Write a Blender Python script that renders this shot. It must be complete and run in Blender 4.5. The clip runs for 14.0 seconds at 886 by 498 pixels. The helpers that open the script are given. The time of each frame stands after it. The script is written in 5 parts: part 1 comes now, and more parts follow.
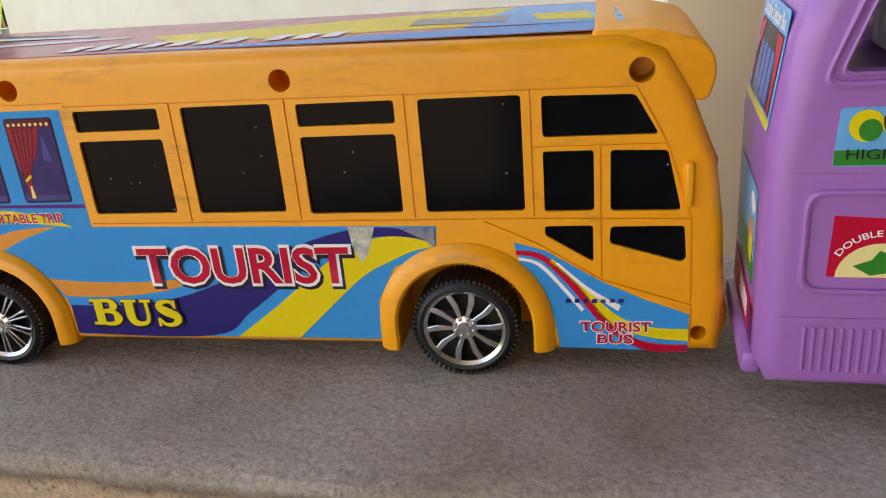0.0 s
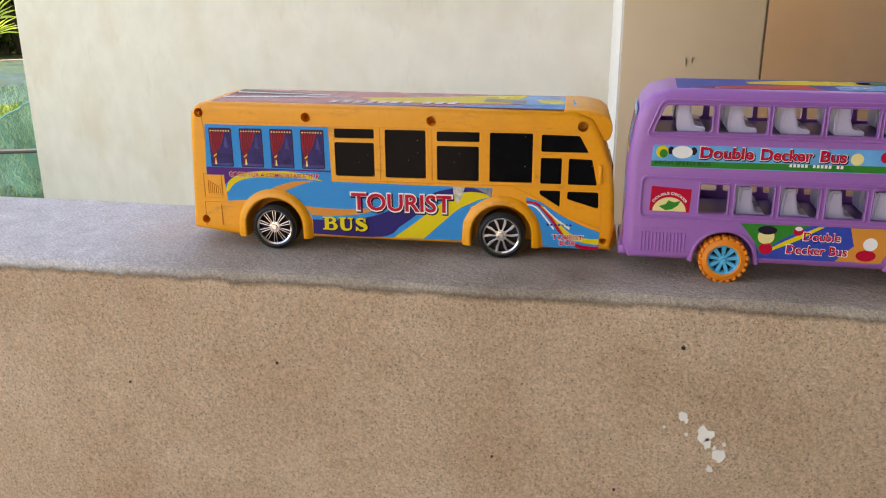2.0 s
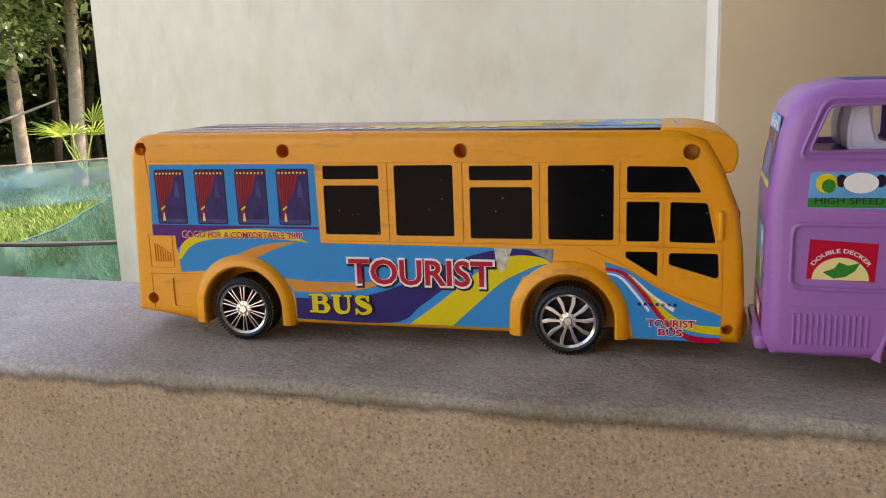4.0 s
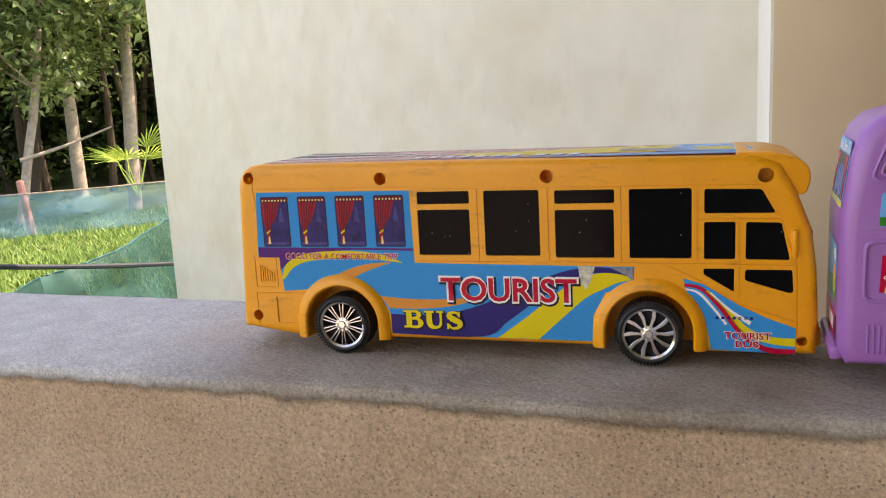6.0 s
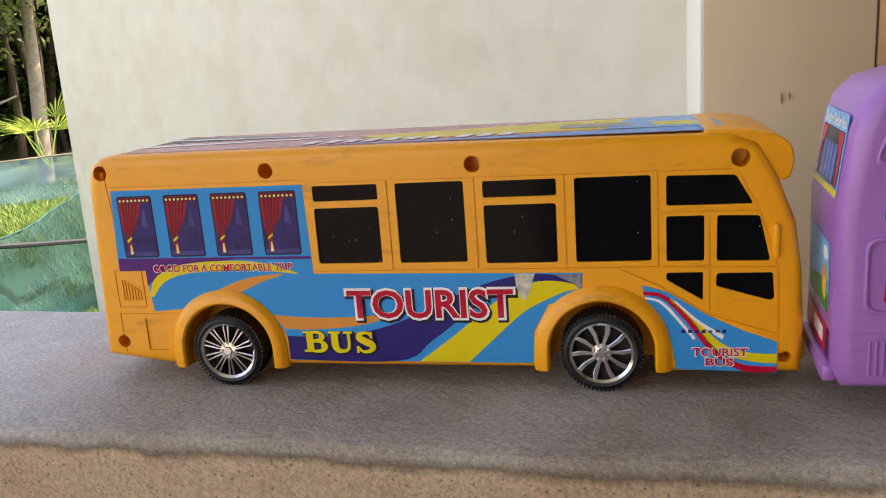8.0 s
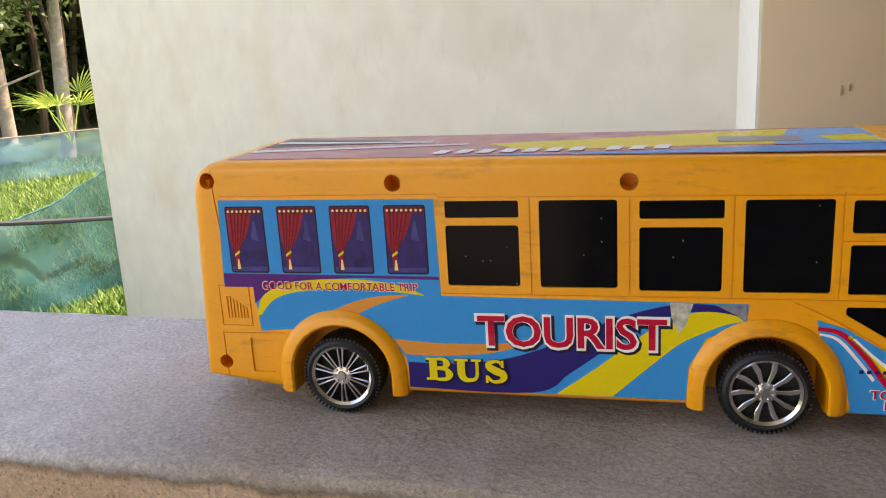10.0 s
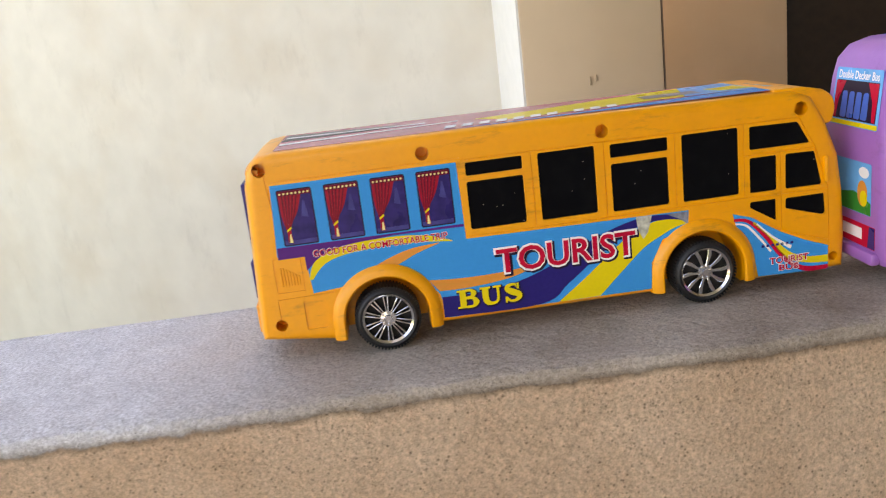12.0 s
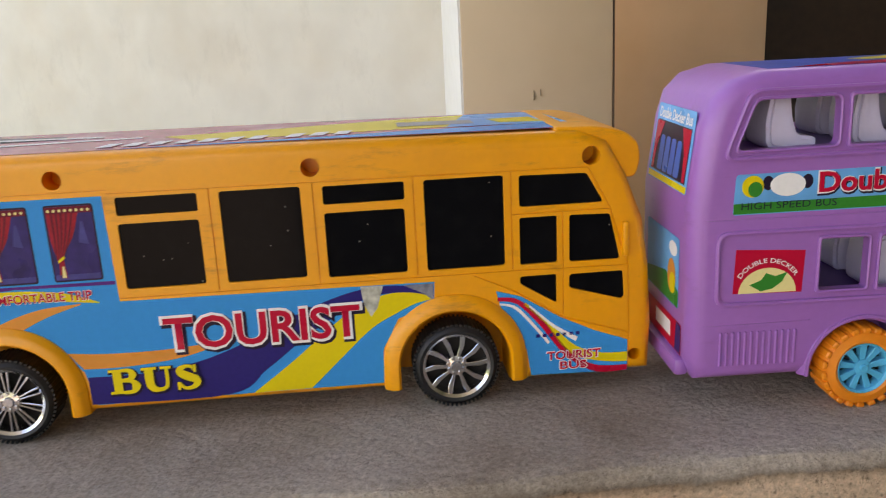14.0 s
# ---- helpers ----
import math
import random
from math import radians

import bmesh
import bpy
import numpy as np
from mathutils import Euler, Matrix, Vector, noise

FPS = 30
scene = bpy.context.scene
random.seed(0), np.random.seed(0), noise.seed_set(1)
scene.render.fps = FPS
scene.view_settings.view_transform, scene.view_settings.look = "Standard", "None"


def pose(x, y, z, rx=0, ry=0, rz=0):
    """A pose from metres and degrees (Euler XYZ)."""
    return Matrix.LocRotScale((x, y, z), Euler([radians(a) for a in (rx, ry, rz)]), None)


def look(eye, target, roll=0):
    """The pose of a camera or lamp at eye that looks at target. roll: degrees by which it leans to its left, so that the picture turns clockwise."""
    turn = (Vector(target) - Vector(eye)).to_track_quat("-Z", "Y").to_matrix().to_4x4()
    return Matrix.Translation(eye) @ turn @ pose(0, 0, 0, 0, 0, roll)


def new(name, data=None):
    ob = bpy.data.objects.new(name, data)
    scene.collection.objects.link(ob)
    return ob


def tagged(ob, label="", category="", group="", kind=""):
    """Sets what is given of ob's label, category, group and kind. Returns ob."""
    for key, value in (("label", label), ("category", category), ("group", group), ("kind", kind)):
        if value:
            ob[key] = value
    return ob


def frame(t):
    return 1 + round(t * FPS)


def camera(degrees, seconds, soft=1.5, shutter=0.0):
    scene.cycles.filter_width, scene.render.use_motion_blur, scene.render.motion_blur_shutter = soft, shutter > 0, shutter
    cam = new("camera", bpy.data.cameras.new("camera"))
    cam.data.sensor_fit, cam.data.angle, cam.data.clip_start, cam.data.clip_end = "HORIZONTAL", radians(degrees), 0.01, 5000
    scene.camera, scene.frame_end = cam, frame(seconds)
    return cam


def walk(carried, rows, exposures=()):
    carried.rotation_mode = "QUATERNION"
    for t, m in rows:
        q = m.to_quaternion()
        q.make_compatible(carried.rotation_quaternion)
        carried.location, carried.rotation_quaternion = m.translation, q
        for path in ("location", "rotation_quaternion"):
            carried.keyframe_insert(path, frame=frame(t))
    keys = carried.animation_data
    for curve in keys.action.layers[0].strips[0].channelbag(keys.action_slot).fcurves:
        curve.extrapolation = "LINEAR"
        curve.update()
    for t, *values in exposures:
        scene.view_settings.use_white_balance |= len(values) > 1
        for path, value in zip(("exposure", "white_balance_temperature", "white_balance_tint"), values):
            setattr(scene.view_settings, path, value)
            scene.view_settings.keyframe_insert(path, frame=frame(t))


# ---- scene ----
cam = camera(56.4, 14.0, soft=1.1, shutter=0.12)
PATH = [
    (0, (0.2576, -0.2611, 0.1662), (-0.1889, 1.5305, -0.6023), -5.04),
    (0.5, (0.2417, -0.3021, 0.1743), (-0.1254, 1.5073, -0.5946), -3.25),
    (0.8, (0.2339, -0.3512, 0.1852), (-0.1112, 1.4537, -0.6031), -2.08),
    (1, (0.2289, -0.4242, 0.2052), (-0.1303, 1.3834, -0.5715), -1.98),
    (1.5, (0.2478, -0.5947, 0.2135), (-0.1173, 1.2686, -0.4149), -0.64),
    (2, (0.2707, -0.6517, 0.2299), (-0.079, 1.2117, -0.4069), -0.35),
    (2.5, (0.2875, -0.6298, 0.2206), (-0.0555, 1.2546, -0.3552), -0.56),
    (3, (0.2798, -0.5523, 0.204), (-0.1253, 1.3488, -0.2668), -0.58),
    (3.2, (0.2728, -0.5121, 0.1899), (-0.209, 1.3753, -0.2633), -0.57),
    (5.3, (0.2429, -0.4106, 0.1471), (-0.3709, 1.4502, -0.2537), -3.09),
    (5.5, (0.2394, -0.4207, 0.1516), (-0.4051, 1.4297, -0.2496), -3.32),
    (6, (0.243, -0.4774, 0.1665), (-0.4174, 1.3739, -0.2033), -3.22),
    (6.5, (0.2107, -0.5042, 0.1761), (-0.429, 1.359, -0.169), -3.07),
    (7, (0.1912, -0.4776, 0.1677), (-0.3267, 1.422, -0.1836), -2.93),
    (7.5, (0.2101, -0.4042, 0.1707), (-0.2757, 1.4896, -0.2506), -3.98),
    (8, (0.2234, -0.3783, 0.1691), (-0.2773, 1.5, -0.3013), -4.25),
    (8.5, (0.2004, -0.3785, 0.1773), (-0.3244, 1.4935, -0.2918), -3.28),
    (9, (0.1687, -0.3707, 0.1765), (-0.368, 1.497, -0.2962), -2.89),
    (9.2, (0.1637, -0.3507, 0.1825), (-0.3841, 1.4972, -0.3493), -3.39),
    (11.3, (0.1357, -0.3813, 0.1818), (-0.2051, 1.5323, -0.2894), -6.16),
    (11.5, (0.1186, -0.3997, 0.1879), (-0.1053, 1.5223, -0.3182), -6.64),
    (12, (0.0222, -0.4727, 0.1855), (0.0861, 1.4572, -0.3357), -6.98),
    (12.5, (-0.0679, -0.5192, 0.1828), (0.1173, 1.3997, -0.3497), -6.29),
    (13, (-0.0598, -0.501, 0.1819), (0.1959, 1.4037, -0.3721), -5.23),
    (13.5, (0.0589, -0.4072, 0.1677), (0.2726, 1.5071, -0.3704), -3.62),
    (13.6, (0.0919, -0.3942, 0.1627), (0.2647, 1.5358, -0.3296), -3.02),
    (14, (0.177, -0.3452, 0.169), (0.2669, 1.5852, -0.3465), -2.77),
]
EXPOSURES = [
    (0, 1.47, 9200, 25),
    (0.5, 1.60, 9200, 25),
    (1.0, 1.60, 9200, 25),
    (1.5, 1.54, 9200, 25),
    (2.0, 1.40, 9200, 25),
    (2.5, 1.36, 9200, 25),
    (3.0, 0.98, 9200, 25),
    (5.5, 1.32, 9200, 25),
    (6.5, 1.17, 9200, 25),
    (7.5, 1.25, 9200, 25),
    (9.0, 1.27, 9200, 25),
    (11.5, 1.27, 9200, 25),
    (12.0, 1.59, 9200, 25),
    (12.5, 1.50, 9200, 25),
    (13.0, 1.32, 9200, 25),
    (13.5, 1.22, 9200, 25),
    (14.0, 1.36, 9200, 25),
]
walk(cam, [(t, look(eye, target, roll)) for t, eye, target, roll in PATH], EXPOSURES)

# ---- world and light ----
world = bpy.data.worlds.new("sky")
scene.world = world
world.use_nodes = True
wn = world.node_tree.nodes
sky = wn.new("ShaderNodeTexSky")
sky.sky_type, sky.sun_disc = "NISHITA", False
sky.sun_elevation, sky.sun_rotation = radians(50), radians(57)
world.node_tree.links.new(sky.outputs[0], wn["Background"].inputs[0])
wn["Background"].inputs[1].default_value = 0.3
sun = new("sun", bpy.data.lights.new("sun", "SUN"))
sun.data.energy, sun.data.angle, sun.data.color = 5.0, radians(0.6), (1.0, 0.93, 0.82)
sun.matrix_world = look((5.5, 3.5, 7.6), (0, 0, 0))

# ---- materials ----


def material(name, color, rough=0.5, metal=0.0, bump=0.0, scale=200.0, vary=0.12, stain=0.0, stain_color=(0.1, 0.07, 0.04), stain_scale=20.0, spec=0.5, grime=0.0, grime_scale=(25.0, 60.0, 110.0)):
    """A surface with fine grain, broad variation and, where asked, stains."""
    m = bpy.data.materials.new(name)
    m.use_nodes = True
    n, l = m.node_tree.nodes, m.node_tree.links
    b = n["Principled BSDF"]
    b.inputs["Roughness"].default_value, b.inputs["Metallic"].default_value = rough, metal
    b.inputs["Specular IOR Level"].default_value = spec
    co = n.new("ShaderNodeTexCoord")
    fine, broad = n.new("ShaderNodeTexNoise"), n.new("ShaderNodeTexNoise")
    for t, sc, d in ((fine, scale, 6.0), (broad, stain_scale, 4.0)):
        t.inputs["Scale"].default_value, t.inputs["Detail"].default_value = sc, d
        l.new(co.outputs["Object"], t.inputs["Vector"])
    mix = n.new("ShaderNodeMixRGB")
    mix.blend_type = "MULTIPLY"
    mix.inputs[0].default_value = 1.0
    mix.inputs[1].default_value = (*color, 1)
    ramp = n.new("ShaderNodeValToRGB")
    ramp.color_ramp.elements[0].position, ramp.color_ramp.elements[1].position = 0.3, 0.7
    ramp.color_ramp.elements[0].color = (1 - vary, 1 - vary, 1 - vary, 1)
    ramp.color_ramp.elements[1].color = (1, 1, 1, 1)
    l.new(fine.outputs[0], ramp.inputs[0])
    l.new(ramp.outputs[0], mix.inputs[2])
    out = mix.outputs[0]
    if stain:
        ramp2 = n.new("ShaderNodeValToRGB")
        ramp2.color_ramp.elements[0].position, ramp2.color_ramp.elements[1].position = 0.5, 0.78
        ramp2.color_ramp.elements[1].color = (stain, stain, stain, 1)
        l.new(broad.outputs[0], ramp2.inputs[0])
        mix2 = n.new("ShaderNodeMixRGB")
        mix2.inputs[2].default_value = (*stain_color, 1)
        l.new(ramp2.outputs[0], mix2.inputs[0])
        l.new(out, mix2.inputs[1])
        out = mix2.outputs[0]
    if grime:
        # rubbed-in dirt: thin smears along the length
        mp, gt, gr, gm = n.new("ShaderNodeMapping"), n.new("ShaderNodeTexNoise"), n.new("ShaderNodeValToRGB"), n.new("ShaderNodeMixRGB")
        mp.inputs["Scale"].default_value = grime_scale
        gt.inputs["Scale"].default_value, gt.inputs["Detail"].default_value, gt.inputs["Roughness"].default_value = 1.0, 8.0, 0.7
        l.new(co.outputs["Object"], mp.inputs["Vector"])
        l.new(mp.outputs[0], gt.inputs["Vector"])
        gr.color_ramp.elements[0].position, gr.color_ramp.elements[1].position = 0.56, 0.76
        gr.color_ramp.elements[1].color = (grime, grime, grime, 1)
        l.new(gt.outputs[0], gr.inputs[0])
        l.new(gr.outputs[0], gm.inputs[0])
        l.new(out, gm.inputs[1])
        gm.inputs[2].default_value = (0.07, 0.035, 0.015, 1)
        out = gm.outputs[0]
    l.new(out, b.inputs["Base Color"])
    rr = n.new("ShaderNodeMapRange")
    rr.inputs[3].default_value, rr.inputs[4].default_value = max(0.02, rough - 0.08), min(1.0, rough + 0.1)
    l.new(broad.outputs[0], rr.inputs[0])
    l.new(rr.outputs[0], b.inputs["Roughness"])
    if bump:
        bp = n.new("ShaderNodeBump")
        bp.inputs["Strength"].default_value, bp.inputs["Distance"].default_value = 0.6, bump
        l.new(fine.outputs[0], bp.inputs["Height"])
        l.new(bp.outputs[0], b.inputs["Normal"])
    return m


def speckle(m, scale, size, color):
    """Scattered dusty grains on a surface."""
    n, l = m.node_tree.nodes, m.node_tree.links
    b = n["Principled BSDF"]
    base = b.inputs["Base Color"].links[0].from_socket
    co, vor, near, pick, both, mix = (n.new(k) for k in ("ShaderNodeTexCoord", "ShaderNodeTexVoronoi", "ShaderNodeMath", "ShaderNodeMath", "ShaderNodeMath", "ShaderNodeMixRGB"))
    vor.inputs["Scale"].default_value = scale
    near.operation, near.inputs[1].default_value = "LESS_THAN", size
    sep = n.new("ShaderNodeSeparateColor")
    pick.operation, pick.inputs[1].default_value = "GREATER_THAN", 0.86
    both.operation = "MULTIPLY"
    l.new(co.outputs["Object"], vor.inputs["Vector"])
    l.new(vor.outputs["Distance"], near.inputs[0])
    l.new(vor.outputs["Color"], sep.inputs[0])
    l.new(sep.outputs[0], pick.inputs[0])
    l.new(near.outputs[0], both.inputs[0])
    l.new(pick.outputs[0], both.inputs[1])
    l.new(both.outputs[0], mix.inputs[0])
    l.new(base, mix.inputs[1])
    mix.inputs[2].default_value = (*color, 1)
    l.new(mix.outputs[0], b.inputs["Base Color"])


YELLOW = material("yellow_plastic", (0.90, 0.345, 0.008), 0.34, vary=0.05, scale=300, stain=0.25, stain_color=(0.62, 0.22, 0.01), stain_scale=30, bump=0.00006, grime=0.55, grime_scale=(28.0, 70.0, 120.0))
SMOKED = material("smoked_window", (0.004, 0.004, 0.005), 0.10, vary=0.2, scale=900, stain=0.2, stain_color=(0.02, 0.02, 0.02), stain_scale=90, spec=0.05)
speckle(SMOKED, 260.0, 0.10, (0.20, 0.19, 0.17))
BLUE = material("sticker_blue", (0.0, 0.27, 0.63), 0.22, vary=0.05, scale=500, spec=0.06)
NAVY = material("sticker_navy", (0.022, 0.016, 0.15), 0.28, vary=0.1, scale=500, spec=0.15)
ORANGE = material("sticker_orange", (0.72, 0.27, 0.05), 0.28, vary=0.05, scale=500, spec=0.15)
LEMON = material("sticker_yellow", (0.75, 0.58, 0.02), 0.28, vary=0.05, scale=500, spec=0.15)
VIOLET = material("sticker_violet", (0.09, 0.015, 0.17), 0.28, vary=0.05, scale=500, spec=0.15)
RED = material("sticker_red", (0.55, 0.008, 0.035), 0.28, vary=0.05, scale=500, spec=0.15)
CRIMSON = material("sticker_crimson", (0.40, 0.012, 0.03), 0.28, vary=0.3, scale=700, spec=0.15)
MAROON = material("sticker_maroon", (0.17, 0.006, 0.025), 0.28, vary=0.25, scale=900, spec=0.15)
WHITE = material("sticker_white", (0.82, 0.80, 0.78), 0.3, vary=0.05, scale=500, spec=0.15)
INK = material("sticker_ink", (0.02, 0.012, 0.03), 0.3, vary=0.1, scale=500, spec=0.15)
DUSK = material("sticker_dusk", (0.035, 0.025, 0.16), 0.28, vary=0.5, scale=120, spec=0.15)
HAZE = material("sticker_haze", (0.07, 0.07, 0.28), 0.3, vary=0.5, scale=90, spec=0.15)
MAUVE = material("sticker_mauve", (0.50, 0.13, 0.19), 0.2, vary=0.25, scale=90, stain=0.6, stain_color=(0.6, 0.45, 0.46), stain_scale=30, spec=0.15)
GREEN = material("sticker_green", (0.01, 0.22, 0.03), 0.28, vary=0.1, scale=500, spec=0.15)
SKYBLUE = material("sticker_sky", (0.10, 0.42, 0.78), 0.28, vary=0.25, scale=60, spec=0.15)
CREAM = material("sticker_cream", (0.80, 0.68, 0.30), 0.3, vary=0.05, scale=500, spec=0.15)
RUBBER = material("black_rubber", (0.013, 0.013, 0.014), 0.55, vary=0.3, scale=400, bump=0.0002)
CHROME = material("chrome", (0.72, 0.72, 0.73), 0.16, metal=1.0, vary=0.15, scale=300)
DARK = material("dark_cavity", (0.012, 0.008, 0.006), 0.7, vary=0.2)
LILAC = material("lilac_plastic", (0.34, 0.13, 0.425), 0.33, vary=0.05, scale=300, stain=0.12, stain_color=(0.2, 0.08, 0.28), stain_scale=25, bump=0.00008, grime=0.3)
PLUM = material("plum_plastic", (0.10, 0.03, 0.19), 0.4, vary=0.06, scale=300)
SEAT = material("pale_seat_plastic", (0.62, 0.58, 0.74), 0.35, vary=0.05, scale=300)
TANGERINE = material("orange_tyre", (0.88, 0.24, 0.012), 0.5, vary=0.1, scale=300, bump=0.0001)
CYAN = material("cyan_hub", (0.02, 0.42, 0.66), 0.35, vary=0.08, scale=300)
WALL = material("cream_plaster", (0.68, 0.635, 0.54), 0.6, vary=0.09, scale=9, stain=0.55, stain_color=(0.56, 0.46, 0.33), stain_scale=3.0, bump=0.0006, grime=0.14, grime_scale=(9.0, 9.0, 5.0))
PIER = material("tan_board", (0.66, 0.49, 0.32), 0.6, vary=0.08, scale=7, stain=0.5, stain_color=(0.57, 0.38, 0.215), stain_scale=2.6, bump=0.0005)
LIT_PAINT = material("white_paint_and_light", (0.86, 0.83, 0.77), 0.5, vary=0.06, scale=30)
SHADE_PIT = material("shade_and_pit_brown", (0.030, 0.018, 0.010), 0.5, vary=0.4, scale=30)
MARK = material("tan_scratch", (0.42, 0.30, 0.19), 0.8, vary=0.3)
SEAM = material("brown_joint", (0.16, 0.10, 0.06), 0.8, vary=0.3)
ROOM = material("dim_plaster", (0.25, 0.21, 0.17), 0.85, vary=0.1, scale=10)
CEIL = material("ceiling_plaster", (0.72, 0.68, 0.60), 0.85, vary=0.06, scale=8)
FLOOR = material("porch_cement", (0.34, 0.30, 0.26), 0.8, vary=0.2, scale=30, bump=0.001)
BOUNCE = material("bounce_slab", (0.56, 0.47, 0.37), 0.85, vary=0.2, scale=5, bump=0.002)
SOIL = material("grass_ground", (0.10, 0.16, 0.035), 0.9, vary=0.5, scale=6, stain=0.5, stain_color=(0.22, 0.20, 0.09), stain_scale=0.7)
GRASS = material("grass_blade", (0.16, 0.30, 0.05), 0.55, vary=0.5, scale=8)
BARK = material("pale_bark", (0.36, 0.31, 0.26), 0.85, vary=0.35, scale=18, stain=0.5, stain_color=(0.14, 0.12, 0.09), stain_scale=6, bump=0.006)
BARKDARK = material("dark_bark", (0.06, 0.045, 0.03), 0.9, vary=0.35, scale=18)
PALM = material("palm_leaf", (0.32, 0.46, 0.07), 0.4, vary=0.2, scale=30)
TEAL = material("teal_cord", (0.02, 0.16, 0.18), 0.7, vary=0.2)
ROPE = material("blue_rope", (0.012, 0.022, 0.035), 0.7, vary=0.2)
POST = material("pink_post", (0.50, 0.24, 0.20), 0.8, vary=0.4, scale=20)


def leaf_material(name, dark, light):
    m = material(name, dark, 0.24, vary=0.2, scale=4)
    n, l = m.node_tree.nodes, m.node_tree.links
    geo, mix = n.new("ShaderNodeNewGeometry"), n.new("ShaderNodeMixRGB")
    mix.inputs[1].default_value, mix.inputs[2].default_value = (*dark, 1), (*light, 1)
    l.new(geo.outputs["Random Per Island"], mix.inputs[0])
    l.new(mix.outputs[0], n["Principled BSDF"].inputs["Base Color"])
    thin, both = n.new("ShaderNodeBsdfTranslucent"), n.new("ShaderNodeMixShader")
    both.inputs[0].default_value = 0.42
    l.new(mix.outputs[0], thin.inputs[0])
    l.new(n["Principled BSDF"].outputs[0], both.inputs[1])
    l.new(thin.outputs[0], both.inputs[2])
    l.new(both.outputs[0], n["Material Output"].inputs[0])
    return m


LEAF = leaf_material("broad_leaf", (0.035, 0.07, 0.02), (0.30, 0.40, 0.17))
# darker copy of the leaf, with the wood's shade in its colour
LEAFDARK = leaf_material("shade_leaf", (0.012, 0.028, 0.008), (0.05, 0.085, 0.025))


def net_material(name, color, cover):
    """Fine woven netting: threads over holes too small to see."""
    m = material(name, color, 0.6, vary=0.3, scale=5)
    n, l = m.node_tree.nodes, m.node_tree.links
    clear, mix, co, noise_tex, rng = (n.new(k) for k in ("ShaderNodeBsdfTransparent", "ShaderNodeMixShader", "ShaderNodeTexCoord", "ShaderNodeTexNoise", "ShaderNodeMapRange"))
    noise_tex.inputs["Scale"].default_value = 1.6
    rng.inputs[3].default_value, rng.inputs[4].default_value = max(0.0, cover - 0.25), min(1.0, cover + 0.25)
    l.new(co.outputs["Object"], noise_tex.inputs["Vector"])
    l.new(noise_tex.outputs[0], rng.inputs[0])
    l.new(rng.outputs[0], mix.inputs[0])
    l.new(clear.outputs[0], mix.inputs[1])
    l.new(n["Principled BSDF"].outputs[0], mix.inputs[2])
    l.new(mix.outputs[0], n["Material Output"].inputs[0])
    return m


NETTEAL = net_material("teal_net", (0.002, 0.095, 0.11), 0.74)
NETPALE = net_material("pale_net", (0.16, 0.40, 0.50), 0.5)


